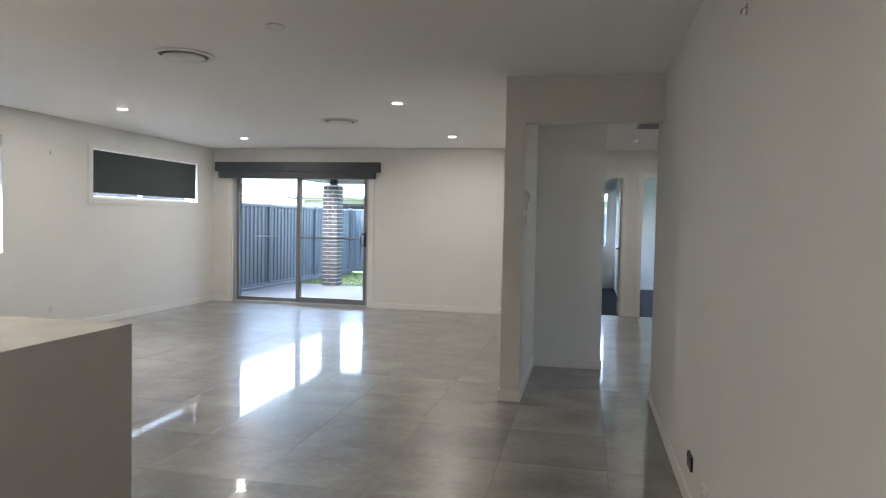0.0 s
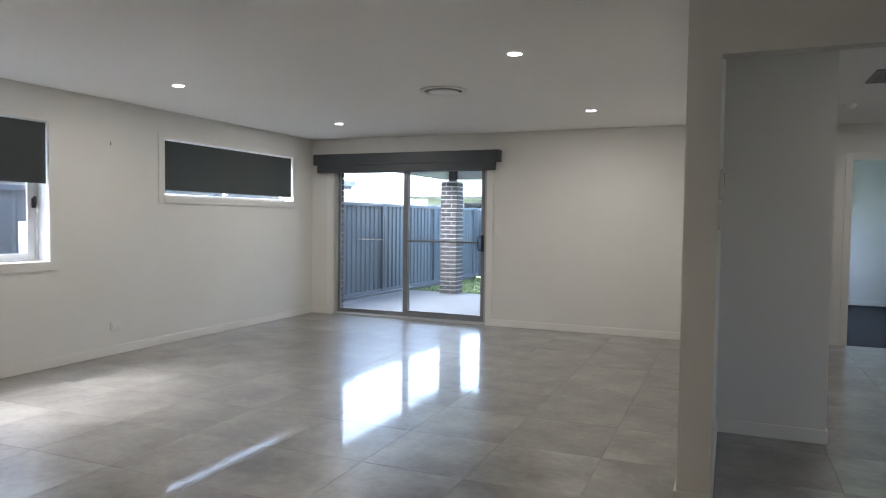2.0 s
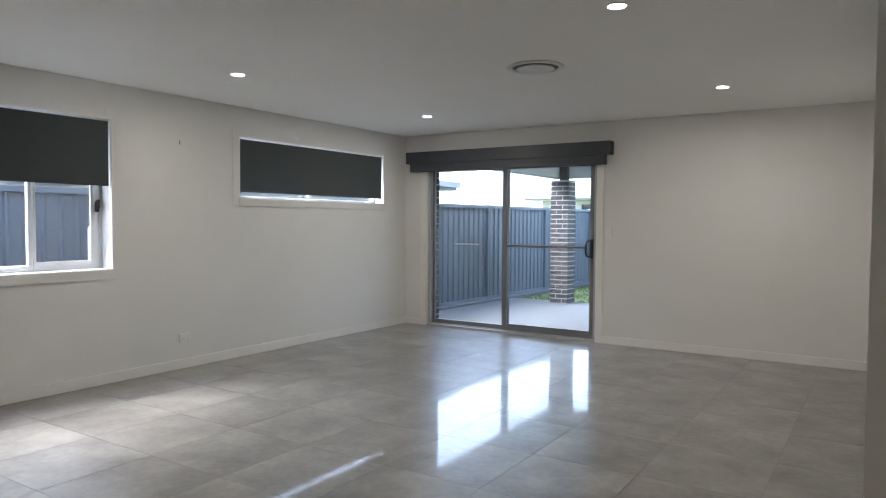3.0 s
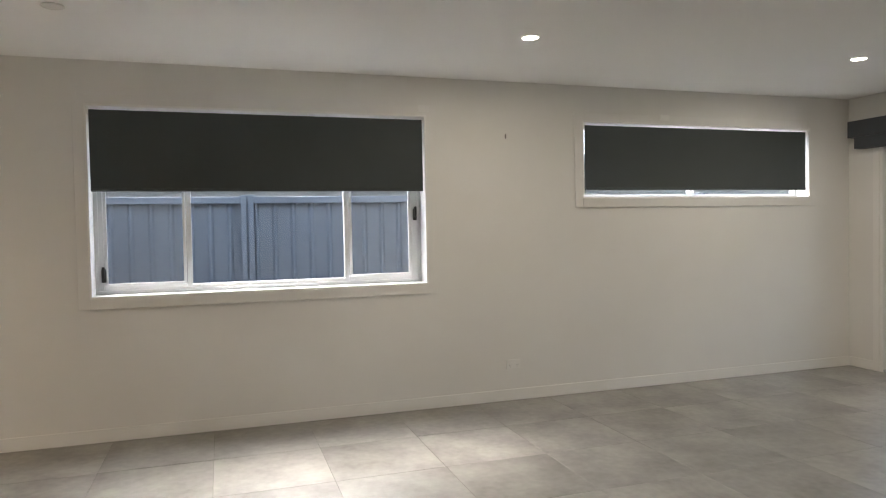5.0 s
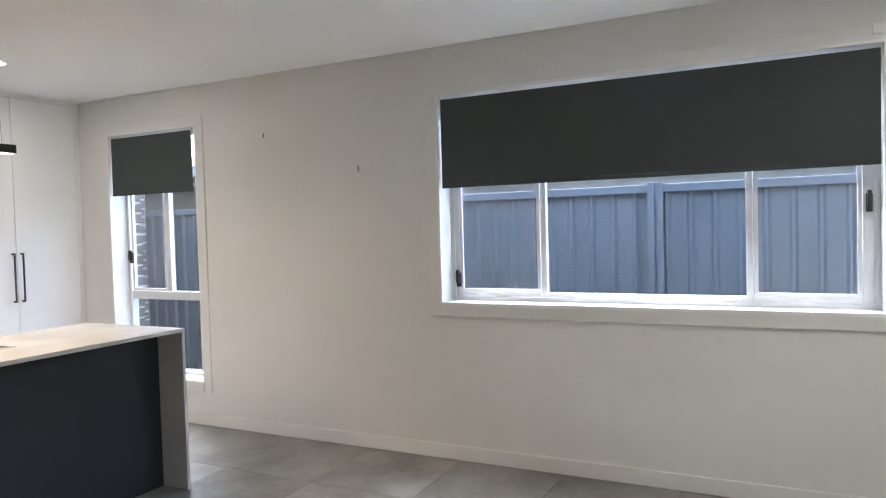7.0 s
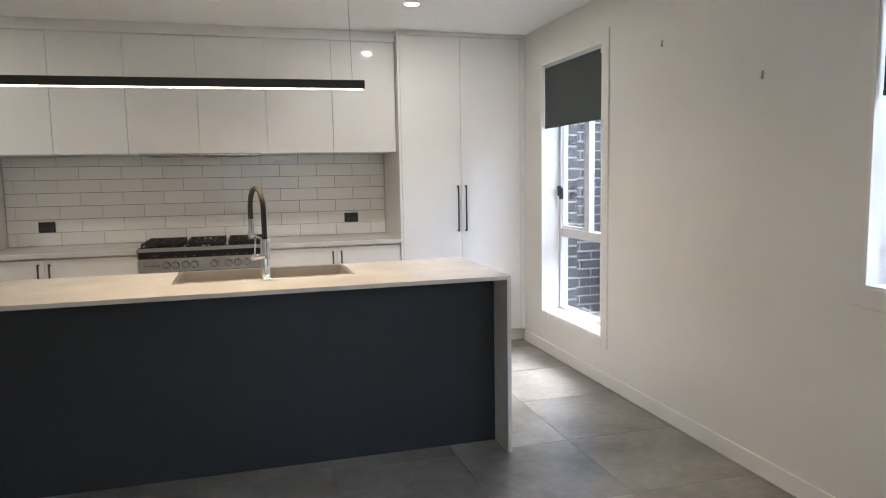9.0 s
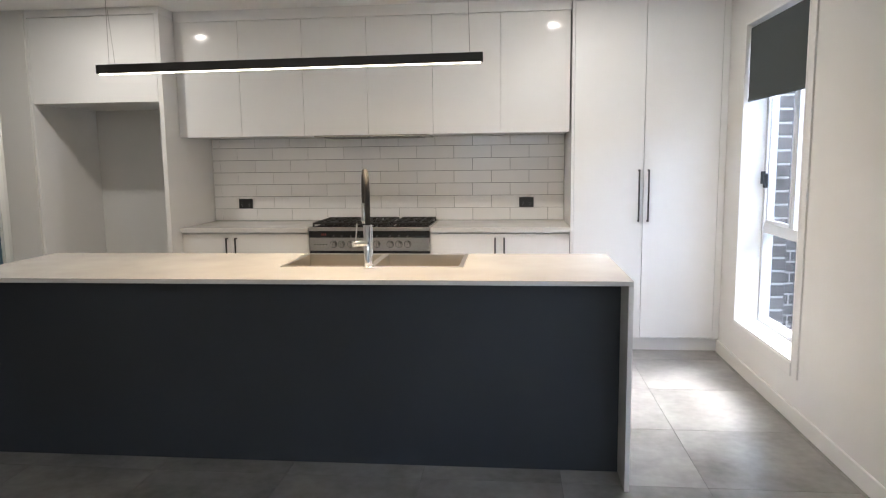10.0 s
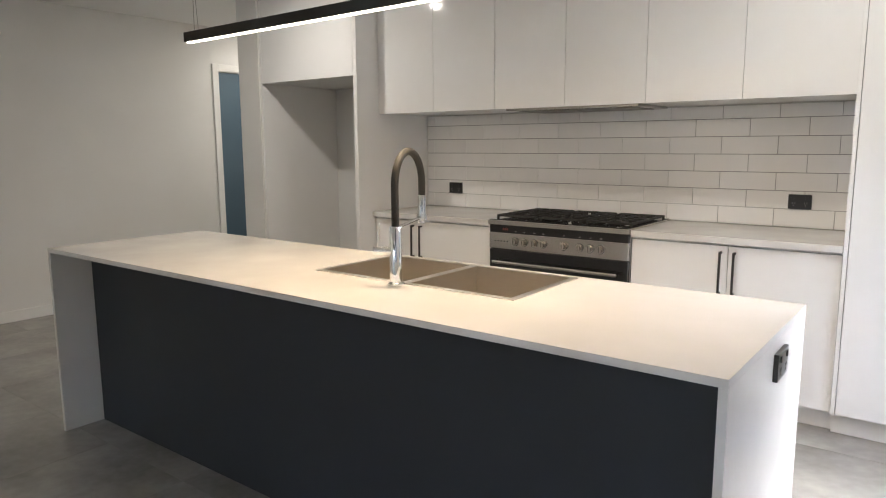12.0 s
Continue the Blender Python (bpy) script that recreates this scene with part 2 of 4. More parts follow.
def grid_wall(axis, t0, t1, a0, a1, z0, z1, holes):
    """A wall with openings right through it: thickness t0..t1 on the axis, length a0..a1, holes (a, b, z, z)."""
    A = sorted({a0, a1, *[h[0] for h in holes], *[h[1] for h in holes]})
    Z = sorted({z0, z1, *[h[2] for h in holes], *[h[3] for h in holes]})
    A, Z = [a for a in A if a0 <= a <= a1], [z for z in Z if z0 <= z <= z1]

    def full(i, j):
        if not (0 <= i < len(A) - 1 and 0 <= j < len(Z) - 1):
            return False
        ca, cz = (A[i] + A[i + 1]) / 2, (Z[j] + Z[j + 1]) / 2
        return not any(h[0] < ca < h[1] and h[2] < cz < h[3] for h in holes)
    bm = bmesh.new()
    seen = {}

    def v(t, a, z):
        key = (t, a, z)
        if key not in seen:
            seen[key] = bm.verts.new((t, a, z) if axis == "x" else (a, t, z))
        return seen[key]
    for i in range(len(A) - 1):
        for j in range(len(Z) - 1):
            if not full(i, j):
                continue
            p, q, r, s = A[i], A[i + 1], Z[j], Z[j + 1]
            for t in (t0, t1):
                bm.faces.new((v(t, p, r), v(t, q, r), v(t, q, s), v(t, p, s)))
            for di, dj, e in ((-1, 0, ((p, r), (p, s))), (1, 0, ((q, r), (q, s))), (0, -1, ((p, r), (q, r))), (0, 1, ((p, s), (q, s)))):
                if not full(i + di, j + dj):
                    bm.faces.new((v(t0, *e[0]), v(t1, *e[0]), v(t1, *e[1]), v(t0, *e[1])))
    bmesh.ops.recalc_face_normals(bm, faces=bm.faces)
    return bm


def structure(name, bm, material, label, category):
    return solid(name, bm, material, label, category, "structure")


# ---- large structure ----
W1 = (3.535, 5.85, 0.945, 2.222)
W2 = (7.17, 9.53, 1.585, 2.222)
W3 = (0.615, 1.57, 0.31, 2.222)
DOOR = (0.34, 2.69, 0.0, 2.12)
RX = 6.56           # face of the long right-hand wall
HALL_END = 10.45
YB = -0.355         # face of the wall behind the cooker

structure("wall_west", grid_wall("x", -0.14, 0.0, -1.9, 10.0, 0.0, CEIL, [W1, W2, W3]), WALL, "warm white painted plaster wall with three windows", "wall")
structure("wall_north", grid_wall("y", 10.0, 10.14, -0.14, 5.4, 0.0, CEIL, [DOOR]), WALL, "warm white painted wall around the sliding door", "wall")
structure("wall_hall_divider", grid_wall("x", 5.4, 5.55, 5.0, 10.14, 0.0, CEIL, []), WALL, "white painted dividing wall beside the hall", "wall")
structure("wall_hall_cupboard", grid_wall("y", 6.4, 6.5, 5.55, 6.19, 0.0, CEIL, []), WALL, "short white painted wall facing the kitchen", "wall")
structure("hall_header", boxes((5.55, RX, 5.0, 5.1, 2.152, CEIL)), WALL, "white painted bulkhead above the hall opening", "bulkhead")
structure("wall_east", grid_wall("x", RX, RX + 0.1, -1.9, 5.36, 0.0, CEIL, [(-1.13, -0.29, 0.0, 2.1)]), WALL, "long plain white painted wall", "wall")
structure("wall_hall_return", grid_wall("y", 5.26, 5.36, RX + 0.1, 8.2, 0.0, CEIL, []), WALL, "plain white painted hall wall", "wall")
structure("wall_hall_east", grid_wall("x", 8.2, 8.3, 5.26, 15.2, 0.0, CEIL, [(5.45, 5.72, 0.1, 2.1), (11.6, 14.0, 0.8, 2.15)]), WALL, "plain white painted hall wall", "wall")
structure("wall_hall_end", grid_wall("y", HALL_END, HALL_END + 0.1, 5.55, 8.2, 0.0, CEIL, [(5.74, 6.56, 0.0, 2.12), (6.84, 7.66, 0.0, 2.12)]), WALL, "white painted hall wall with two doorways", "wall")
structure("wall_bedroom_divider", grid_wall("x", 6.65, 6.75, HALL_END + 0.1, 15.0, 0.0, CEIL, []), WALL, "white painted wall between the far rooms", "wall")
structure("wall_bedroom_north", grid_wall("y", 15.0, 15.1, 5.4, 8.2, 0.0, CEIL, [(5.5, 6.5, 0.9, 2.1)]), WALL, "pale painted far bedroom wall", "wall")
structure("wall_bedroom_west", grid_wall("x", 5.3, 5.4, 10.14, 15.1, 0.0, CEIL, []), WALL, "pale painted bedroom wall", "wall")
structure("wall_kitchen", grid_wall("y", YB - 0.1, YB, 0.0, 5.0, 0.0, CEIL, []), WALL, "white wall behind the kitchen cabinets", "wall")
structure("wall_kitchen_nib", grid_wall("x", 5.0, 5.24, -1.9, 0.43, 0.0, CEIL, []), WALL, "white painted nib wall beside the fridge space", "wall")
structure("wall_south", grid_wall("y", -2.0, -1.9, -0.14, 8.3, 0.0, CEIL, []), WALL, "plain white painted wall closing the passage", "wall")
structure("wall_store_east", grid_wall("x", 8.2, 8.3, -1.9, 5.26, 0.0, CEIL, []), WALL, "plain white painted wall of the store", "wall")
structure("ceiling", boxes((-0.14, 8.3, -2.0, 15.1, CEIL, CEIL + 0.15)), CEILING, "flat white painted plasterboard ceiling", "ceiling")

floor = structure("floor", boxes((-0.14, 8.3, -2.0, HALL_END + 0.05, -0.2, -0.003)), GROUT, "polished grey large-format porcelain floor tiles", "floor")
structure("carpet_floor", boxes((5.3, 8.3, HALL_END + 0.05, 15.1, -0.2, 0.004)), CARPET, "dark charcoal carpet in the far rooms", "carpet")


def skirting(bs):
    for b in bs:
        structure("baseboard", boxes(b, w=0.003), TRIM, "white painted square skirting board", "skirting board")


S, SH = 0.013, 0.088
skirting([(0, S, 0.262, 10.0, 0, SH), (S, 0.27, 10 - S, 10.0, 0, SH), (2.76, 5.4, 10 - S, 10.0, 0, SH), (5.4 - S, 5.4, 5.0, 10 - S, 0, SH),
          (5.4 - S, 5.55 + S, 5.0 - S, 5.0, 0, SH), (5.55, 5.55 + S, 5.0, 6.4 - S, 0, SH), (5.55, 6.19 + S, 6.4 - S, 6.4, 0, SH), (6.19, 6.19 + S, 6.4, 6.5, 0, SH),
          (RX - S, RX, -0.22, 5.36, 0, SH), (RX - S, RX + 0.1, 5.36, 5.36 + S, 0, SH), (6.63, 6.77, HALL_END - S, HALL_END, 0, SH), (7.73, 8.2, HALL_END - S, HALL_END, 0, SH),
          (5.24, 5.24 + S, -1.9, 0.43, 0, SH), (5.0, 5.24 + S, 0.43, 0.43 + S, 0, SH), (6.75, 8.2, 15 - S, 15.0, 0, SH), (5.4, 6.65, 15 - S, 15.0, 0, SH), (RX - S, RX, -1.9, -1.2, 0, SH)])


# ---- windows and blinds ----
def frame_rect(x0, x1, y0, y1, z0, z1, w, side=True):
    return [(x0, x1, y0, y1, z0, z0 + w), (x0, x1, y0, y1, z1 - w, z1), (x0, x1, y0, y0 + w, z0 + w, z1 - w), (x0, x1, y1 - w, y1, z0 + w, z1 - w)]


def window(name, o, label, panes, mullions, rails=(), screens=()):
    """panes: (y0, y1, z0, z1) of each sheet of glass; mullions and rails: the bars between them."""
    y0, y1, z0, z1 = o
    w = thing(name, (0, (y0 + y1) / 2, z0), label, "window", kind="structure")
    part("reveal", boxes(*frame_rect(-0.135, 0.012, y0, y1, z0, z1, 0.016), w=0.0015, seg=1), TRIM, w, "bright white timber reveal")
    a = 0.068
    part("architrave", boxes((0.0, 0.010, y0 - a, y0 + 0.004, z0 - a, z1 + a), w=0.002), WALL, w)
    part("architrave", boxes((0.0, 0.010, y1 - 0.004, y1 + a, z0 - a, z1 + a), w=0.002), WALL, w)
    part("architrave", boxes((0.0, 0.010, y0 + 0.004, y1 - 0.004, z1 - 0.004, z1 + a), w=0.002), WALL, w)
    part("apron", boxes((0.0, 0.016, y0 + 0.004, y1 - 0.004, z0 - a, z0 + 0.004), w=0.002), WALL, w)
    part("window_frame", boxes(*frame_rect(-0.2, -0.136, y0 - 0.01, y1 + 0.01, z0 - 0.01, z1 + 0.01, 0.052), w=0.002, seg=1), ALU_W, w, "white powder-coated aluminium frame")
    for m in mullions:
        part("mullion", boxes((-0.188, -0.145, m[0], m[1], m[2], m[3]), w=0.003), ALU_W, w)
    for m in rails:
        part("rail", boxes((-0.19, -0.142, m[0], m[1], m[2], m[3]), w=0.003), ALU_W, w)
    for p in panes:
        g = part("pane", boxes((-0.17, -0.165, *p)), GLASS, w, "clear glass pane")
        g.visible_shadow = False
    for p in screens:
        fr = part("screen_frame", boxes(*frame_rect(-0.158, -0.143, *p, 0.02), w=0.001, seg=1), ALU_W, w)
        sc = part("fly_screen", boxes((-0.1515, -0.1505, p[0] + 0.02, p[1] - 0.02, p[2] + 0.02, p[3] - 0.02)), SCREEN, w, "grey insect mesh")
    return w


def latch(w, y, z):
    bm = boxes((-0.136, -0.112, y - 0.014, y + 0.014, z - 0.045, z + 0.045), (-0.122, -0.095, y - 0.009, y + 0.009, z - 0.02, z + 0.06), w=0.004)
    part("latch", bm, BLACK, w, "black window latch")


def blind(o, bottom, label, gap=0.026, far=None):
    """gap: clearance at the low-y end; far: clearance at the other end."""
    y0, y1, z0, z1 = o
    y1 += gap - (gap if far is None else far)
    b = thing("roller_blind", (-0.016, (y0 + y1) / 2, z1 - 0.03), label, "blind", "roller blinds")
    part("fabric", boxes((-0.0165, -0.015, y0 + gap, y1 - gap, bottom + 0.012, z1 - 0.034)), BLIND, b)
    part("bottom_rail", boxes((-0.021, -0.01, y0 + gap, y1 - gap, bottom, bottom + 0.022), w=0.004), BLIND, b)
    part("roller_tube", rods(((-0.0285, y0 + gap, z1 - 0.044), (-0.0285, y1 - gap, z1 - 0.044), 0.0115)), BLIND, b)
    for y in (y0 + gap - 0.0075, y1 - gap + 0.0025):
        part("bracket", boxes((-0.05, -0.008, y, y + 0.005, z1 - 0.066, z1 - 0.0165)), PLASTIC, b)
    part("chain", tube([(-0.04, y1 - 0.02, z1 - 0.05), (-0.04, y1 - 0.02, max(bottom - 0.2, z0 + 0.05))], 0.0015, 6), PLASTIC, b)
    return b


y0, y1, z0, z1 = W1
w1 = window("window_1", W1, "wide white sliding window with four lights", [(3.6, 4.13, 1.0, 2.16), (4.17, 5.235, 1.0, 2.16), (5.278, 5.78, 1.0, 2.16)],
            [(4.133, 4.167, z0 + 0.04, z1 - 0.04), (5.241, 5.275, z0 + 0.04, z1 - 0.04), (3.576, 3.606, z0 + 0.04, z1 - 0.04), (5.76, 5.81, z0 + 0.04, z1 - 0.04)], [(3.606, 4.133, z0 + 0.035, 1.018), (4.167, 5.241, z0 + 0.035, 1.012), (5.275, 5.76, z0 + 0.035, 1.018)], screens=[(3.608, 4.13, 1.014, 2.15), (5.278, 5.758, 1.014, 2.15)])
latch(w1, 3.605, 1.09)
latch(w1, 5.785, 1.48)
blind(W1, 1.652, "charcoal roller blind half lowered over the wide window")
w2 = window("window_2", W2, "high narrow white window above the dining wall", [(7.24, 8.32, 1.64, 2.16), (8.37, 9.46, 1.64, 2.16)], [(8.32, 8.37, 1.635, 2.165)])
blind(W2, 1.658, "charcoal roller blind lowered over the high narrow window", 0.036, 0.03)
w3 = window("window_3", W3, "tall narrow white window beside the kitchen", [(0.66, 1.06, 0.97, 2.16), (1.1, 1.53, 0.97, 2.16), (0.66, 1.53, 0.365, 0.905)],
            [(1.058, 1.104, 0.96, 2.165)], [(0.65, 1.538, 0.905, 0.972)], screens=[(0.672, 1.056, 0.974, 2.155)])
latch(w3, 0.69, 1.24)
blind(W3, 1.735, "grey roller blind partly lowered over the tall kitchen window", 0.022, 0.066)

# ---- sliding door ----
dx0, dx1, dz0, dz1 = DOOR
sd = thing("door_1", ((dx0 + dx1) / 2, 10.07, 0), "silver aluminium sliding glass door to the patio, closed", "sliding door", kind="structure")
part("door_lining", boxes((dx0 - 0.012, dx0 + 0.012, 9.992, 10.14, 0, dz1), (dx1 - 0.012, dx1 + 0.012, 9.992, 10.14, 0, dz1)), TRIM, sd)
part("architrave", boxes((dx0 - 0.075, dx0 - 0.012, 9.984, 10.0, 0, dz1 + 0.05), w=0.002), TRIM, sd)
part("architrave", boxes((dx1 + 0.012, dx1 + 0.075, 9.984, 10.0, 0, dz1 + 0.05), w=0.002), TRIM, sd)
part("door_frame", boxes((dx0 + 0.012, dx0 + 0.05, 10.03, 10.13, 0.0, dz1), (dx1 - 0.05, dx1 - 0.012, 10.03, 10.13, 0.0, dz1), (dx0 + 0.05, dx1 - 0.05, 10.03, 10.13, dz1 - 0.05, dz1), w=0.003), ALU_S, sd, "silver aluminium frame")
part("door_track", boxes((dx0 + 0.012, dx1 - 0.012, 10.0, 10.135, -0.012, 0.022), (dx0 + 0.012, dx1 - 0.012, 10.045, 10.055, 0.022, 0.034), w=0.002), ALU_S, sd, "worn aluminium floor track")
MX = 1.475
p1 = part("fixed_panel", boxes((dx0 + 0.05, dx0 + 0.085, 10.085, 10.12, 0.03, dz1 - 0.05), (MX - 0.01, MX + 0.045, 10.085, 10.12, 0.03, dz1 - 0.05), (dx0 + 0.085, MX - 0.01, 10.085, 10.12, 0.03, 0.085), (dx0 + 0.085, MX - 0.01, 10.085, 10.12, dz1 - 0.1, dz1 - 0.05), w=0.002), ALU_BACKLIT, sd)
p2 = part("sliding_panel", boxes((MX - 0.02, MX + 0.045, 10.04, 10.075, 0.035, dz1 - 0.05), (dx1 - 0.1, dx1 - 0.05, 10.04, 10.075, 0.035, dz1 - 0.05), (MX + 0.045, dx1 - 0.1, 10.04, 10.075, 0.035, 0.115), (MX + 0.045, dx1 - 0.1, 10.04, 10.075, dz1 - 0.1, dz1 - 0.05), w=0.002), ALU_BACKLIT, sd)
part("safety_rail", boxes((MX + 0.045, dx1 - 0.1, 10.042, 10.06, 1.065, 1.09), w=0.003), ALU_BACKLIT, p2)
for y, x0, x1 in ((10.1, dx0 + 0.08, MX), (10.057, MX + 0.04, dx1 - 0.095)):
    g = part("pane", boxes((x0, x1, y, y + 0.005, 0.08, dz1 - 0.08)), GLASS, sd, "clear safety glass")
    g.visible_shadow = False
for k in range(5):
    part("safety_decal", boxes((0.72 + 0.078 * k, 0.785 + 0.078 * k, 10.0975, 10.0985, 1.076, 1.092)), PLASTIC, sd, "small pale safety strip on the glass")
hx = dx1 - 0.078
part("handle", boxes((hx - 0.02, hx + 0.02, 10.03, 10.041, 0.96, 1.18), w=0.004), BLACK, sd, "black lock plate")
part("pull", tube([(hx - 0.005, 10.03, 0.98), (hx - 0.035, 9.99, 0.985), (hx - 0.045, 9.975, 1.02), (hx - 0.045, 9.975, 1.12), (hx - 0.035, 9.99, 1.155), (hx - 0.005, 10.03, 1.16)], 0.011, 10), BLACK, sd, "black bow handle")
pel = thing("blind_pelmet", (1.5, 9.94, 2.02), "charcoal grey boxed blind pelmet above the sliding door", "pelmet")
part("pelmet_box", boxes((0.1, 2.87, 9.87, 9.999, 2.125, 2.275), w=0.003), PELMET, pel)
part("lower_fascia", boxes((0.155, 2.8, 9.885, 9.983, 2.02, 2.126), w=0.003), PELMET, pel)

# ---- tiles underfoot ----
def floor_tiles():
    px, py, g = 0.615, 0.635, 0.0022
    xs = [4.335 + px * k for k in range(-8, 8)]
    ys = [3.65 + py * k for k in range(-9, 12)]
    cache = {}
    tilt = random.Random(11)
    for x in xs:
        for y in ys:
            a0, a1, b0, b1 = max(x, -0.1), min(x + px, 8.25), max(y, -1.95), min(y + py, HALL_END + 0.04)
            if a1 - a0 < 0.02 or b1 - b0 < 0.02:
                continue
            if a0 > RX and b1 < 5.3:
                continue
            key = (round(a1 - a0, 3), round(b1 - b0, 3))
            if key not in cache:
                me = bpy.data.meshes.new("tile")
                bm = boxes((g / 2, key[0] - g / 2, g / 2, key[1] - g / 2, -0.016, 0.0))
                bmesh.ops.recalc_face_normals(bm, faces=bm.faces)
                bm.to_mesh(me)
                bm.free()
                me.materials.append(TILE)
                cache[key] = me
            o = new("tile", cache[key])
            o.location = (a0, b0, 0)
            o.parent = floor
            o.rotation_euler = (radians(tilt.uniform(-0.02, 0.02)), radians(tilt.uniform(-0.03, 0.03)), 0)


floor_tiles()

# ---- ceiling fittings ----
def lamp_disc(x, y, power, name="downlight"):
    d = bpy.data.lights.new(name + "_lamp", "AREA")
    d.shape, d.size, d.energy, d.color = "DISK", 0.088, power, (1.0, 0.87, 0.7)
    o = new(name + "_lamp", d)
    o.location = (x, y, CEIL - 0.014)
    return o


def downlight(x, y, lit=True, power=DOWN):
    t = thing("downlight", (x, y, CEIL), "lit round white recessed downlight" if lit else "unlit round white recessed downlight", "downlight", "ceiling downlights")
    part("trim_ring", lathe([(0.052, 0.0), (0.056, -0.006), (0.049, -0.009), (0.045, -0.004), (0.045, 0.0)], (x, y, CEIL)), PLASTIC, t)
    part("lens", lathe([(0.045, -0.001), (0.045, -0.006)], (x, y, CEIL)), LAMP if lit else PLASTIC, t)
    if lit:
        lamp_disc(x, y, power)
    return t


for x, y, k in ((1.19, 6.16, 0.75), (4.23, 6.06, 0.75), (4.27, 8.6, 1.15), (1.27, 8.65, 1.15), (6.95, 8.85, 0.8), (5.9, -0.85, 0.8)):
    downlight(x, y, power=DOWN * k)
# Added lamp, out of view round the corner, to brighten the cupboard wall.
downlight(7.25, 5.95, power=DOWN * 0.25)
for x, y in ((1.13, 1.1), (4.2, 1.15)):
    downlight(x, y, power=DOWN * 0.65)
for x, y in ((4.22, 3.47), (1.12, 3.6)):
    downlight(x, y, False)


def diffuser(x, y):
    t = thing("ceiling_diffuser", (x, y, CEIL), "round white ceiling air diffuser with dark slot", "air vent", "ceiling diffusers")
    part("outer_ring", lathe([(0.205, 0.0), (0.21, -0.008), (0.195, -0.016), (0.172, -0.014), (0.166, 0.0)], (x, y, CEIL)), PLASTIC, t)
    part("slot", lathe([(0.168, -0.0005), (0.168, -0.004)], (x, y, CEIL)), BLACK, t, "dark air slot")
    part("centre_disc", lathe([(0.05, -0.003), (0.128, -0.01), (0.14, -0.018), (0.13, -0.024), (0.03, -0.028)], (x, y, CEIL)), PLASTIC, t)


diffuser(3.26, 4.05)
diffuser(3.26, 7.13)

grille = thing("return_air_grille", (6.79, 7.67, CEIL), "grey louvred return air grille in the hall ceiling", "air vent")
part("grille_frame", boxes(*[(a, b, c, d, CEIL - 0.012, CEIL) for a, b, c, d in ((6.56, 7.02, 7.42, 7.45), (6.56, 7.02, 7.89, 7.92), (6.56, 6.59, 7.45, 7.89), (6.99, 7.02, 7.45, 7.89))]), GREYPL, grille)
for k in range(14):
    yy = 7.455 + 0.031 * k
    part("slat", boxes((6.59, 6.99, yy, yy + 0.02, CEIL - 0.01, CEIL - 0.004)), GREYPL, grille)
sm = thing("smoke_alarm", (6.6, 9.0, CEIL), "round white smoke alarm on the hall ceiling", "smoke alarm")
part("base", lathe([(0.062, 0), (0.062, -0.012), (0.055, -0.014)], (6.6, 9.0, CEIL)), PLASTIC, sm)
part("cover", lathe([(0.052, -0.013), (0.05, -0.03), (0.03, -0.042), (0.005, -0.043)], (6.6, 9.0, CEIL)), PLASTIC, sm)


# ---- wall fittings ----
def socket(x, y, z, nx, material=None, wide=0.117, high=0.072, label="white double power point", name="power_point", ny=0):
    """A faceplate with two rockers on a wall whose face looks along nx or ny."""
    m = material or PLASTIC
    t = thing(name, (x, y, z), label, "power point" if name == "power_point" else "switch")

    def slab(a0, a1, z0, z1, d0, d1, mt, nm):
        if nx:
            b = (min(x + nx * d0, x + nx * d1), max(x + nx * d0, x + nx * d1), y + a0, y + a1, z + z0, z + z1)
        else:
            b = (x + a0, x + a1, min(y + ny * d0, y + ny * d1), max(y + ny * d0, y + ny * d1), z + z0, z + z1)
        return part(nm, boxes(b, w=0.0015), mt, t)
    slab(-wide / 2, wide / 2, -high / 2, high / 2, 0.0, 0.012, m, "faceplate")
    if name == "power_point":
        for s in (-1, 1):
            slab(s * 0.034 - 0.006, s * 0.034 + 0.006, 0.012, 0.028, 0.012, 0.016, m, "rocker")
            for q in (-0.006, 0.006):
                slab(s * 0.03 + q - 0.0012, s * 0.03 + q + 0.0012, -0.012, -0.003, 0.0118, 0.0124, GREYPL, "pin_slot")
            slab(s * 0.03 - 0.0012, s * 0.03 + 0.0012, -0.025, -0.016, 0.0118, 0.0124, GREYPL, "pin_slot")
    else:
        slab(-0.007, 0.007, -0.012, 0.012, 0.012, 0.016, m, "rocker")
    return t


socket(0.0, 6.534, 0.286, 1)
socket(RX, 3.21, 0.243, -1, BLACK, label="black double power point low on the white wall")
socket(RX, 2.78, 0.24, -1, label="white aerial and data outlet low on the wall")
socket(2.83, 10.0, 1.25, 0, wide=0.072, high=0.117, label="white light switch beside the sliding door", name="light_switch", ny=-1)
socket(6.67, HALL_END, 1.36, 0, wide=0.072, high=0.117, label="white light switch between the hall doors", name="light_switch", ny=-1)
socket(5.55, 5.22, 1.4, 1, wide=0.072, high=0.117, label="white light switch on the hall side of the divider", name="light_switch")
th = thing("thermostat", (5.55, 5.22, 1.56), "white air conditioning controller on the divider wall", "thermostat")
part("body", boxes((5.55, 5.572, 5.17, 5.27, 1.49, 1.64), w=0.004), PLASTIC, th)
part("display", boxes((5.572, 5.5735, 5.185, 5.255, 1.56, 1.625)), GREYPL, th, "small grey screen")
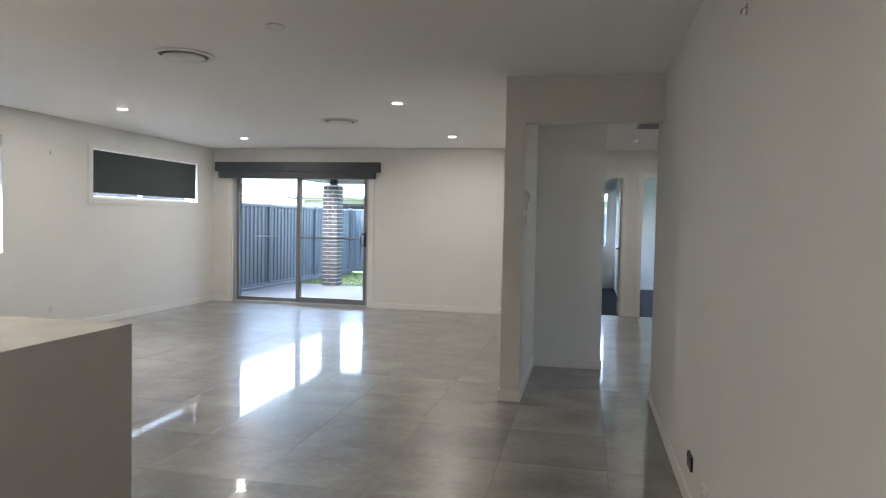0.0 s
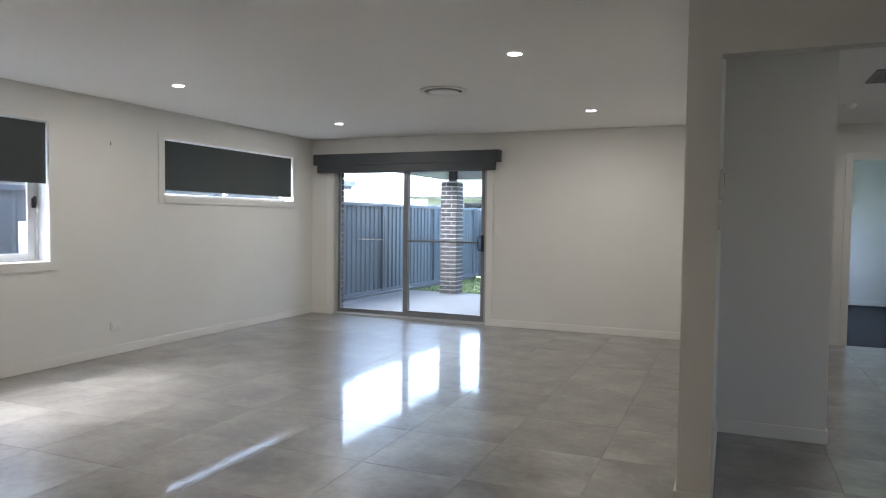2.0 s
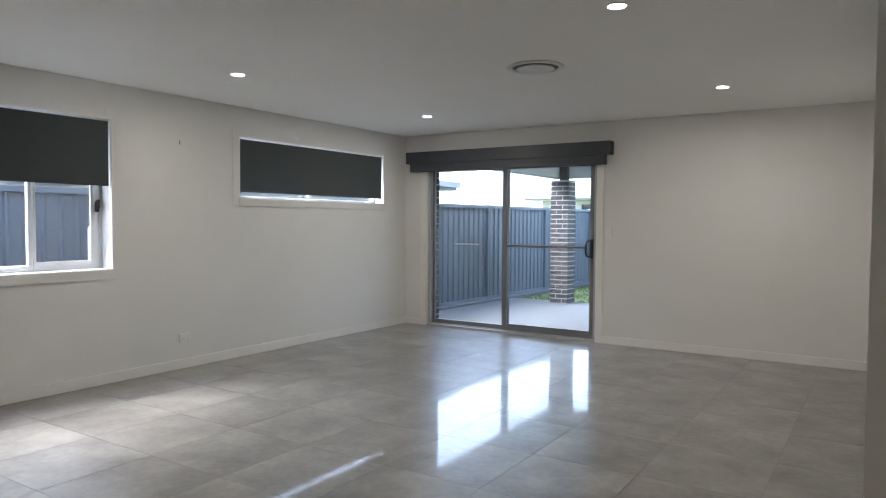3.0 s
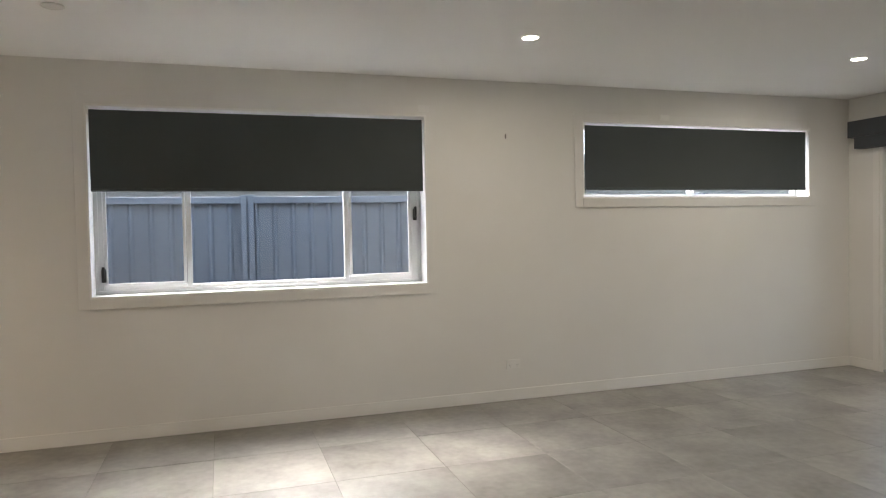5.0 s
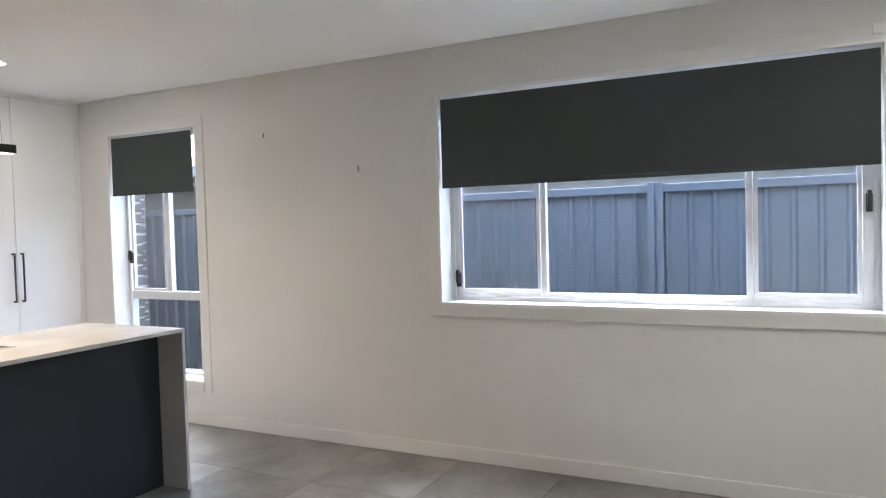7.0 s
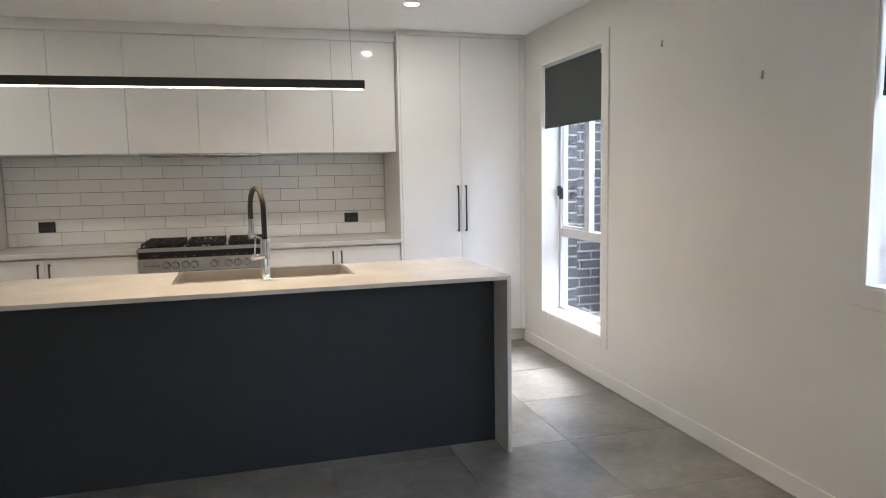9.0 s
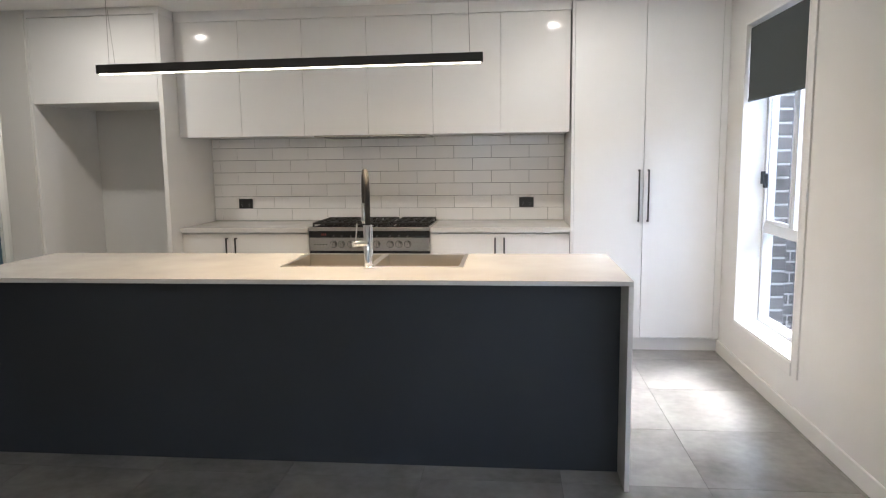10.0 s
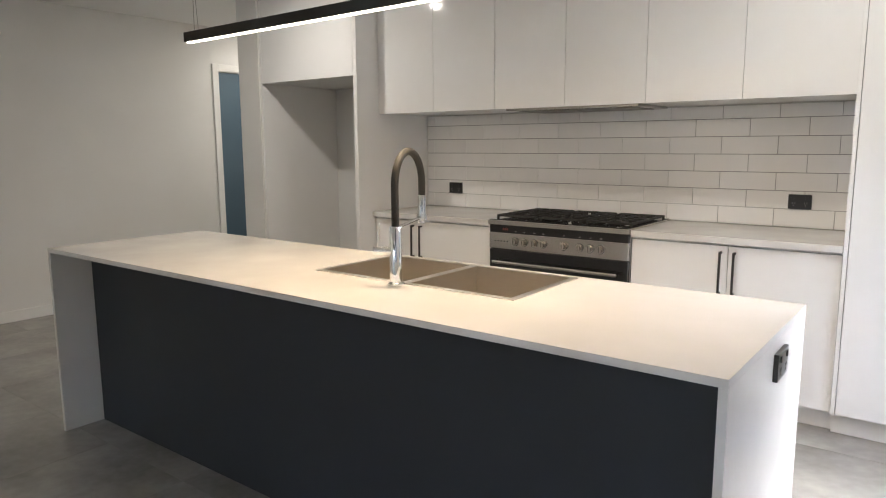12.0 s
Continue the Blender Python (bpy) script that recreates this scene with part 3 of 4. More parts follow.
for y, z in ((6.5, 2.08), (2.97, 1.81), (2.2, 2.087)):
    h = thing("wall_hook", (0.0, y, z), "tiny grey metal hook screwed into the wall", "hook", "wall hooks")
    part("plate", boxes((0.0, 0.003, y - 0.006, y + 0.006, z - 0.019, z + 0.019), w=0.001), GREYPL, h)
    part("prong", tube([(0.003, y, z + 0.006), (0.008, y, z), (0.009, y, z - 0.01), (0.006, y, z - 0.016)], 0.0025, 8), GREYPL, h)
h = thing("wall_hook", (RX, 2.35, 2.16), "tiny grey metal hook screwed into the wall", "hook", "wall hooks")
part("plate", boxes((RX - 0.003, RX, 2.342, 2.358, 2.14, 2.18), w=0.001), GREYPL, h)
part("prong", tube([(RX - 0.003, 2.35, 2.168), (RX - 0.018, 2.35, 2.16), (RX - 0.02, 2.35, 2.145)], 0.003, 8), GREYPL, h)
for y in (5.84, 7.97):
    solid("wall_plate", boxes((0.0, 0.017 if y < 6 else 0.0165, y - 0.05, y + 0.035, 2.245, 2.292), w=0.002), PLASTIC, "small glossy white plate above the window", "wall plate", group="wall plates")


# ---- hall doors ----
def leaf_door(name, hinge, turn, label, width=0.79):
    """A flush door: hinge post at the pose's origin, the leaf along +x, swung by turn degrees."""
    d = thing(name, (0, 0, 0), label, "door")
    part("leaf", boxes((0.0, width, -0.0175, 0.0175, 0.012, 2.075), w=0.002), TRIM, d)
    for s in (-1, 1):
        part("rose", rods(((width - 0.065, s * 0.0175, 1.0), (width - 0.065, s * 0.026, 1.0), 0.026)), MATBLACK, d)
        part("lever", tube([(width - 0.065, s * 0.026, 1.0), (width - 0.065, s * 0.05, 1.0), (width - 0.085, s * 0.055, 1.0), (width - 0.18, s * 0.055, 1.0)], 0.009, 10), MATBLACK, d, "dark metal lever handle")
    for z in (0.25, 1.05, 1.85):
        part("hinge", boxes((-0.008, 0.004, 0.012, 0.022, z - 0.045, z + 0.045)), STEEL, d)
    d.matrix_basis = Matrix.Translation(hinge) @ Matrix.Rotation(radians(turn), 4, "Z")
    return d


leaf_door("hall_door", (6.545, HALL_END + 0.08, 0), 88, "white flush bedroom door standing open")
leaf_door("hall_door", (7.645, HALL_END + 0.08, 0), 88, "white flush bedroom door standing open against the wall")
for a, b in ((5.74, 6.56), (6.84, 7.66)):
    dj = thing("door_2" if a < 6 else "door_3", (a, HALL_END, 0), "white painted doorway lining and architrave", "doorway", kind="structure")
    part("jamb", boxes((a, a + 0.015, HALL_END - 0.002, HALL_END + 0.102, 0, 2.12)), TRIM, dj)
    part("jamb", boxes((b - 0.015, b, HALL_END - 0.002, HALL_END + 0.102, 0, 2.12)), TRIM, dj)
    part("head", boxes((a + 0.015, b - 0.015, HALL_END - 0.002, HALL_END + 0.102, 2.1, 2.12)), TRIM, dj)
    for c in (a - 0.06, b - 0.005):
        part("architrave", boxes((c, c + 0.065, HALL_END - 0.016, HALL_END, 0, 2.18), w=0.002), TRIM, dj)
    part("architrave", boxes((a + 0.005, b - 0.005, HALL_END - 0.016, HALL_END, 2.115, 2.18), w=0.002), TRIM, dj)
w4 = thing("window_4", (6.05, 15.05, 0.9), "white bedroom window letting in daylight", "window", kind="structure")
part("window_frame", boxes((5.5, 5.54, 15.0, 15.08, 0.9, 2.1), (6.46, 6.5, 15.0, 15.08, 0.9, 2.1), (5.54, 6.46, 15.0, 15.08, 0.9, 0.94), (5.54, 6.46, 15.0, 15.08, 2.06, 2.1)), ALU_W, w4)
g = part("pane", boxes((5.54, 6.46, 15.04, 15.045, 0.94, 2.06)), GLASS, w4)
g.visible_shadow = False

# Out-of-view openings, added so daylight reaches the hall and the far bedroom.
for nm, a, b, c, d in (("unseen_opening_1", 5.45, 5.72, 0.1, 2.1), ("unseen_opening_2", 11.6, 14.0, 0.8, 2.15)):
    w5 = thing(nm, (8.25, (a + b) / 2, c), "unseen white framed glazed opening added to let daylight in", "window", kind="structure")
    part("window_frame", boxes(*frame_rect(8.21, 8.29, a, b, c, d, 0.045)), ALU_W, w5)
    g = part("pane", boxes((8.25, 8.255, a + 0.045, b - 0.045, c + 0.045, d - 0.045)), GLASS, w5)
    g.visible_shadow = False

# blue door in the long wall
bd = thing("door_4", (RX, -0.7, 0), "slate blue painted internal door, closed, in a white frame", "door", kind="structure")
leaf = part("leaf", boxes((RX + 0.012, RX + 0.05, -1.113, -0.305, 0.008, 2.085), w=0.002), BLUE, bd)
part("jamb", boxes((RX - 0.002, RX + 0.1, -0.305, -0.29, 0, 2.1), (RX - 0.002, RX + 0.1, -1.13, -1.115, 0, 2.1), (RX - 0.002, RX + 0.1, -1.115, -0.305, 2.087, 2.1)), TRIM, bd)
part("architrave", boxes((RX - 0.016, RX, -0.295, -0.23, 0, 2.16), w=0.002), TRIM, bd)
part("architrave", boxes((RX - 0.016, RX, -1.19, -1.125, 0, 2.16), w=0.002), TRIM, bd)
part("architrave", boxes((RX - 0.016, RX, -1.125, -0.295, 2.095, 2.16), w=0.002), TRIM, bd)
part("rose", rods(((RX + 0.012, -1.055, 1.05), (RX + 0.002, -1.055, 1.05), 0.026)), MATBLACK, leaf)
part("lever", tube([(RX + 0.002, -1.055, 1.05), (RX - 0.03, -1.055, 1.05), (RX - 0.034, -1.03, 1.05), (RX - 0.034, -0.94, 1.05)], 0.009, 10), MATBLACK, leaf, "dark lever handle")

# ---- kitchen ----
def bar_handle(parent, x, y, z0, z1, r=0.0055):
    h = part("handle", boxes((x - r, x + r, y + 0.024, y + 0.034, z0, z1), (x - r, x + r, y, y + 0.026, z0, z0 + 0.012), (x - r, x + r, y, y + 0.026, z1 - 0.012, z1), w=0.0015), MATBLACK, parent, "dark slim bar handle")
    return h


# tall pantry
PF = 0.262
pan = thing("pantry_cabinet", (0.55, 0.0, 0), "tall gloss white two-door pantry cabinet", "cabinet")
part("body", boxes((0.004, 1.056, YB + 0.002, PF, 0.1, 2.471)), SATIN, pan)
part("side_panel", boxes((1.04, 1.058, YB + 0.002, PF + 0.022, 0.1, 2.4715), w=0.001), GLOSS, pan)
part("filler", boxes((0.002, 0.045, PF, PF + 0.019, 0.1, 2.471)), GLOSS, pan)
part("kickboard", boxes((0.004, 1.056, YB + 0.02, PF - 0.03, 0.0, 0.1)), SATIN, pan, "white recessed kickboard")
for a, b, hx in ((0.048, 0.553, 0.523), (0.557, 1.037, 0.588)):
    d = part("door", boxes((a, b, PF + 0.002, PF + 0.021, 0.106, 2.468), w=0.0012), GLOSS, pan, "gloss white slab door")
    bar_handle(d, hx, PF + 0.021, 0.945, 1.312)
for a, b, f, z in ((0.002, 1.058, PF + 0.0185, 2.472), (1.06, 3.976, 0.2005, 2.428), (3.979, 4.998, 0.408, 2.454)):
    solid("ceiling_infill", boxes((a, b, YB + 0.001, f, z, CEIL)), SATIN, "white infill panel between cabinet and ceiling", "bulkhead", "structure")

# overhead cabinets
OX = [1.064, 1.554, 2.045, 2.526, 3.007, 3.488, 3.976]
for i, (a, b) in enumerate(zip(OX, OX[1:])):
    oc = thing("overhead_cabinet", ((a + b) / 2, 0.0, 1.585), "gloss white overhead cabinet", "cabinet", "overhead cabinets")
    part("body", boxes((a + 0.0005, b - 0.0005, YB + 0.002, 0.182, 1.59, 2.427)), SATIN, oc)
    part("door", boxes((a + 0.0015, b - 0.0015, 0.184, 0.203, 1.585, 2.424), w=0.0012), GLOSS, oc, "gloss white slab door without handle")
rh = thing("range_hood", (2.525, -0.05, 1.575), "slim stainless undermount rangehood", "rangehood")
part("plate", boxes((2.1, 2.95, -0.3, 0.16, 1.574, 1.589), w=0.002), STEEL, rh)
for k in range(2):
    part("filter", boxes((2.16 + 0.38 * k, 2.51 + 0.38 * k, -0.24, 0.1, 1.57, 1.5745)), GREYPL, rh)

# fridge space
fs = thing("fridge_surround", (4.44, 0.0, 0), "white cabinet surround around an empty fridge space", "cabinet")
FF = 0.415
part("side_panel", boxes((3.978, 4.012, YB + 0.002, FF, 0.0, 2.4535), w=0.001), GLOSS, fs, "white side panel")
part("side_panel", boxes((4.981, 4.998, YB + 0.002, FF, 0.0, 2.4535), w=0.001), GLOSS, fs, "white side panel")
part("over_cabinet", boxes((4.013, 4.98, YB + 0.002, FF - 0.022, 1.84, 2.445)), SATIN, fs)
part("door", boxes((4.014, 4.979, FF - 0.02, FF - 0.001, 1.838, 2.447), w=0.0012), GLOSS, fs, "gloss white lift-up door")


# base cabinets and worktops
def base_cabinet(a, b, split, handles):
    t = thing("base_cabinet", ((a + b) / 2, 0.0, 0), "white two-door base cabinet with dark bar handles", "cabinet", "base cabinets")
    part("body", boxes((a, b, YB + 0.002, 0.24, 0.1, 0.868)), SATIN, t)
    part("kickboard", boxes((a, b, YB + 0.02, 0.2, 0.0, 0.1)), SATIN, t)
    for (p, q), hx in zip(((a + 0.002, split - 0.0015), (split + 0.0015, b - 0.002)), handles):
        d = part("door", boxes((p, q, 0.242, 0.26, 0.104, 0.858), w=0.0012), GLOSS, t, "white slab door")
        bar_handle(d, hx, 0.26, 0.61, 0.83)
    return t


base_cabinet(1.06, 2.068, 1.563, (1.53, 1.596))
base_cabinet(2.985, 3.976, 3.585, (3.55, 3.62))
for a, b in ((1.06, 2.066), (2.987, 3.976)):
    solid("worktop", boxes((a, b, YB + 0.001, 0.288, 0.87, 0.905), w=0.002), STONE, "white stone worktop along the wall", "worktop", group="worktops")

# freestanding range
rg = thing("range_cooker", (2.525, 0.0, 0), "wide stainless freestanding range cooker with gas hob", "cooker")
RA, RB, RF = 2.07, 2.98, 0.27
part("body", boxes((RA, RB, YB + 0.004, RF, 0.1, 0.885), w=0.002), STEEL, rg, "stainless steel casing")
for x in (RA + 0.06, RB - 0.06):
    for y in (YB + 0.08, RF - 0.06):
        part("foot", rods(((x, y, 0.0), (x, y, 0.1), 0.02)), BLACK, rg)
part("hob_plate", boxes((RA - 0.002, RB + 0.002, YB + 0.004, RF + 0.035, 0.882, 0.912), w=0.003), STEEL, rg, "stainless hob top")
part("hob_well", boxes((RA + 0.006, RB - 0.006, YB + 0.02, RF + 0.03, 0.9121, 0.9155), w=0.001), DGLASS, rg, "black enamel hob surface")
for x in (2.235, 2.3, 2.365, 2.465, 2.6, 2.66, 2.73, 2.79):
    part("knob_mark", boxes((x - 0.006, x + 0.006, RF + 0.0201, RF + 0.0206, 0.843, 0.847)), GREYPL, rg)
for k in range(3):
    part("display_digit", boxes((2.845 + 0.014 * k, 2.854 + 0.014 * k, RF + 0.0201, RF + 0.0206, 0.85, 0.864)), REDMARK, rg, "dim red clock digit")
part("upper_fascia", boxes((RA + 0.004, RB - 0.004, RF, RF + 0.02, 0.835, 0.8815)), DGLASS, rg, "black glass strip")
cp = part("control_panel", boxes((RA + 0.004, RB - 0.004, RF, RF + 0.026, 0.735, 0.834), w=0.002), STEEL, rg, "brushed stainless control panel")
for x in (2.235, 2.3, 2.365, 2.465, 2.6, 2.66, 2.73, 2.79):
    k = rods(((x, RF + 0.026, 0.785), (x, RF + 0.03, 0.785), 0.023), ((x, RF + 0.03, 0.785), (x, RF + 0.056, 0.785), 0.0175), seg=24)
    kn = part("knob", k, STEEL, rg, "round stainless knob")
    part("bezel", rods(((x, RF + 0.0255, 0.785), (x, RF + 0.0275, 0.785), 0.0265), seg=24), BLACK, kn)
    part("grip", boxes((x - 0.003, x + 0.003, RF + 0.056, RF + 0.062, 0.77, 0.8), w=0.001), STEEL, kn)
for k in range(5):
    part("touch_mark", boxes((2.84 + 0.022 * k, 2.85 + 0.022 * k, RF + 0.0258, RF + 0.0264, 0.778, 0.786)), BLACK, cp)
od = part("oven_door", boxes((RA + 0.004, RB - 0.004, RF, RF + 0.022, 0.2, 0.73), w=0.003), DGLASS, rg, "black glass oven door")
part("handle", rods(((RA + 0.05, RF + 0.06, 0.655), (RB - 0.05, RF + 0.06, 0.655), 0.011), ((RA + 0.08, RF + 0.02, 0.655), (RA + 0.08, RF + 0.06, 0.655), 0.008), ((RB - 0.08, RF + 0.02, 0.655), (RB - 0.08, RF + 0.06, 0.655), 0.008)), STEEL, od, "stainless bar handle")
part("drawer", boxes((RA + 0.004, RB - 0.004, RF, RF + 0.022, 0.105, 0.195), w=0.002), STEEL, rg)
for bx, by, br in ((2.22, 0.1, 0.035), (2.22, -0.18, 0.045), (2.525, -0.04, 0.06), (2.83, 0.1, 0.04), (2.83, -0.18, 0.045)):
    b = part("burner", lathe([(br + 0.02, 0), (br + 0.02, 0.006), (br, 0.008), (br, 0.016), (br - 0.012, 0.02), (0.005, 0.02)], (bx, by, 0.9155), 28), IRON, rg, "black gas burner")
for a, b in ((2.085, 2.36), (2.39, 2.66), (2.69, 2.965)):
    bm = boxes((a, b, -0.29, -0.276, 0.926, 0.938), (a, b, 0.215, 0.229, 0.926, 0.938), (a, a + 0.013, -0.276, 0.215, 0.926, 0.938), (b - 0.013, b, -0.276, 0.215, 0.926, 0.938), (a + 0.013, b - 0.013, -0.04, -0.027, 0.926, 0.938), w=0.002, seg=1)
    m = (a + b) / 2
    for yy in (-0.17, 0.1):
        box(bm, a + 0.013, m - 0.03, yy - 0.005, yy + 0.005, 0.926, 0.941)
        box(bm, m + 0.03, b - 0.013, yy - 0.005, yy + 0.005, 0.926, 0.941)
        box(bm, m - 0.005, m + 0.005, yy + 0.03, yy + 0.11, 0.926, 0.941)
        box(bm, m - 0.005, m + 0.005, yy - 0.1, yy - 0.03, 0.926, 0.941)
    for xx in (a + 0.07, b - 0.07):
        box(bm, xx - 0.0045, xx + 0.0045, -0.276, -0.04, 0.926, 0.94)
        box(bm, xx - 0.0045, xx + 0.0045, -0.027, 0.215, 0.926, 0.94)
    for x in (a + 0.006, b - 0.006):
        for y in (-0.283, 0.222):
            box(bm, x - 0.006, x + 0.006, y - 0.006, y + 0.006, 0.9115, 0.928)
    part("trivet", bm, IRON, rg, "black cast iron pan support")

# island bench
IX0, IX1, IY0, IY1 = 0.984, 4.042, 1.622, 2.437
SX0, SX1, SY0, SY1 = 1.7, 2.575, 1.652, 2.093
isl = thing("kitchen_island", (2.5, 2.0, 0), "long island bench with ink blue back panel", "kitchen island")
part("carcass", boxes((IX0 + 0.021, SX0 - 0.03, IY0 + 0.04, 2.235, 0.1, 0.878), (SX1 + 0.03, IX1 - 0.021, IY0 + 0.04, 2.235, 0.1, 0.878), (SX0 - 0.03, SX1 + 0.03, IY0 + 0.04, 2.235, 0.1, 0.66), (SX0 - 0.03, SX1 + 0.03, 2.12, 2.235, 0.66, 0.878)), SATIN, isl)
part("back_panel", boxes((IX0 + 0.0215, IX1 - 0.0215, 2.236, 2.25, 0.0, 0.879)), NAVY, isl, "matt ink blue back panel")
part("kickboard", boxes((IX0 + 0.021, IX1 - 0.021, IY0 + 0.09, 2.23, 0.0, 0.1)), SATIN, isl)
for k in range(5):
    a = IX0 + 0.024 + 0.6 * k
    d = part("door", boxes((a, a + 0.597, IY0 + 0.02, IY0 + 0.039, 0.105, 0.87), w=0.0012), GLOSS, isl)
top = thing("island_worktop", (2.5, 2.0, 0.9), "white stone waterfall worktop with sink cut-out", "worktop")
bm = grid_wall("x", 0.88, 0.9, IX0, IX1, IY0, IY1, [(SX0 + 0.008, SX1 - 0.008, SY0 + 0.008, SY1 - 0.008)])
for v in bm.verts:
    v.co = Vector((v.co.y, v.co.z, v.co.x))
part("top_slab", bm, STONE, top, "white stone slab")
part("waterfall_end", boxes((IX0, IX0 + 0.02, IY0, IY1, 0.0, 0.8795)), STONE, top)
part("waterfall_end", boxes((IX1 - 0.02, IX1, IY0, IY1, 0.0, 0.8795)), STONE, top)
socket(IX0, 1.965, 0.812, -1, BLACK, label="black double power point on the island end")

sk = thing("kitchen_sink", ((SX0 + SX1) / 2, (SY0 + SY1) / 2, 0.9), "stainless steel double bowl kitchen sink", "sink")
MID = 2.14
bm = grid_wall("x", 0.9005, 0.9035, SX0, SX1, SY0, SY1, [(SX0 + 0.022, MID - 0.016, SY0 + 0.022, SY1 - 0.022), (MID + 0.016, SX1 - 0.022, SY0 + 0.022, SY1 - 0.022)])
for v in bm.verts:
    v.co = Vector((v.co.y, v.co.z, v.co.x))
part("rim", bm, RIM, sk, "thin brushed steel rim")
for a, b in ((SX0 + 0.02, MID - 0.014), (MID + 0.014, SX1 - 0.02)):
    c, d = SY0 + 0.02, SY1 - 0.02
    bw = part("bowl", boxes((a, b, c, d, 0.7, 0.702), (a, a + 0.002, c, d, 0.702, 0.901), (b - 0.002, b, c, d, 0.702, 0.901), (a + 0.002, b - 0.002, c, c + 0.002, 0.702, 0.901), (a + 0.002, b - 0.002, d - 0.002, d, 0.702, 0.901)), BOWL, sk, "deep square steel bowl")
    part("drain", lathe([(0.045, 0.0), (0.045, 0.003), (0.03, 0.003), (0.028, 0.001), (0.01, 0.001)], ((a + b) / 2, (c + d) / 2, 0.702), 28), CHROME, bw)

tx, ty = 2.137, 2.132
tap = thing("kitchen_tap", (tx, ty, 0.9), "tall chrome tap with black flexible hose", "tap")
part("base_flange", lathe([(0.03, 0.0), (0.03, 0.006), (0.024, 0.01), (0.022, 0.012)], (tx, ty, 0.9035)), CHROME, tap)
part("column", lathe([(0.021, 0.0), (0.021, 0.187), (0.019, 0.191), (0.012, 0.191)], (tx, ty, 0.912)), CHROME, tap, "polished chrome column")
dxy = Vector((0.27, -0.96, 0)).normalized()
R = 0.112
arc = [Vector((tx, ty, 1.095)), Vector((tx, ty, 1.15)), Vector((tx, ty, 1.2))]
for k in range(17):
    a = math.pi * k / 16
    arc.append(Vector((tx, ty, 1.236)) + dxy * R * (1 - math.cos(a)) + Vector((0, 0, R * math.sin(a))))
end = arc[-1]
arc.append(end - Vector((0, 0, 0.045)))
part("hose", tube(arc, 0.0128, 16), HOSE, tap, "black rubber spring hose")
e2 = arc[-1]
part("spray_head", lathe([(0.0135, 0.0), (0.0155, -0.004), (0.0155, -0.085), (0.014, -0.1), (0.005, -0.1)], tuple(e2)), CHROME, tap, "chrome spray head")
part("docking_arm", rods(((tx, ty, 1.096), (e2.x, e2.y, 1.112), 0.006), ((e2.x, e2.y, 1.103), (e2.x, e2.y, 1.121), 0.019)), CHROME, tap)
sv = Vector((0.8, 0.6, 0)).normalized()
part("mixer_body", rods(((tx, ty, 1.02), tuple(Vector((tx, ty, 1.02)) + sv * 0.076), 0.0145)), CHROME, tap)
part("lever", rods((tuple(Vector((tx, ty, 1.03)) + sv * 0.062), tuple(Vector((tx, ty, 1.112)) + sv * 0.054), 0.0035), seg=10), CHROME, tap, "thin chrome lever")

# pendant
pd = thing("linear_pendant", (2.53, 2.005, 1.86), "slim black linear pendant light with warm strip", "pendant light")
PA, PB, PY, PZ = 1.608, 3.475, 2.003, 1.835
part("housing", boxes((PA, PB, PY - 0.018, PY + 0.018, PZ, PZ + 0.042), w=0.002), MATBLACK, pd, "matt black housing")
part("diffuser", boxes((PA + 0.012, PB - 0.012, PY - 0.0095, PY + 0.0095, PZ - 0.0045, PZ - 0.0005)), STRIP, pd, "glowing warm white strip")
for x, k in ((PA + 0.06, 0.012), (PB - 0.06, -0.012)):
    part("wire", rods(((x, PY, PZ + 0.042), (x + k, PY, CEIL - 0.018), 0.0012), seg=6), GREYPL, pd)
    part("canopy", lathe([(0.03, 0.0), (0.03, -0.016), (0.024, -0.02), (0.004, -0.02)], (x + k, PY, CEIL), 24), PLASTIC, pd)
part("wire", rods(((PB - 0.09, PY, PZ + 0.042), (PB - 0.072, PY, PZ + 0.3), 0.001), seg=6), GREYPL, pd)
pd.matrix_basis = pd.matrix_basis @ Matrix.Rotation(radians(0.35), 4, "Y")
ld = bpy.data.lights.new("pendant_lamp", "AREA")
ld.shape, ld.size, ld.size_y, ld.energy, ld.color = "RECTANGLE", PB - PA - 0.03, 0.016, PEND, (1.0, 0.7, 0.39)
lo = new("pendant_lamp", ld)
lo.location = ((PA + PB) / 2, PY, PZ - 0.006)

# splashback tiles
spl = thing("splashback", (2.5, YB, 0.905), "white glazed brick-pattern tile splashback with grey grout", "splashback", kind="structure")
part("grout", boxes((1.06, 3.976, YB + 0.0005, YB + 0.005, 0.906, 1.584)), GREYGROUT, spl)


def wall_tile(a, b, z0, z1):
    key = (round(b - a, 3), round(z1 - z0, 3))
    if key not in TILES:
        bm = boxes((0, key[0], 0, 0.0075, 0, key[1]))
        front = [e for e in bm.edges if all(v.co.y > 0.007 for v in e.verts)]
        bmesh.ops.bevel(bm, geom=front, offset=0.0018, segments=2, affect="EDGES")
        bmesh.ops.recalc_face_normals(bm, faces=bm.faces)
        me = bpy.data.meshes.new("wall_tile")
        bm.to_mesh(me)
        bm.free()
        me.materials.append(SUBWAY)
        TILES[key] = me
    o = new("wall_tile", TILES[key])
    o.parent = spl
    o.matrix_parent_inverse = spl.matrix_basis.inverted()
    o.location = (a, YB + 0.0035, z0)


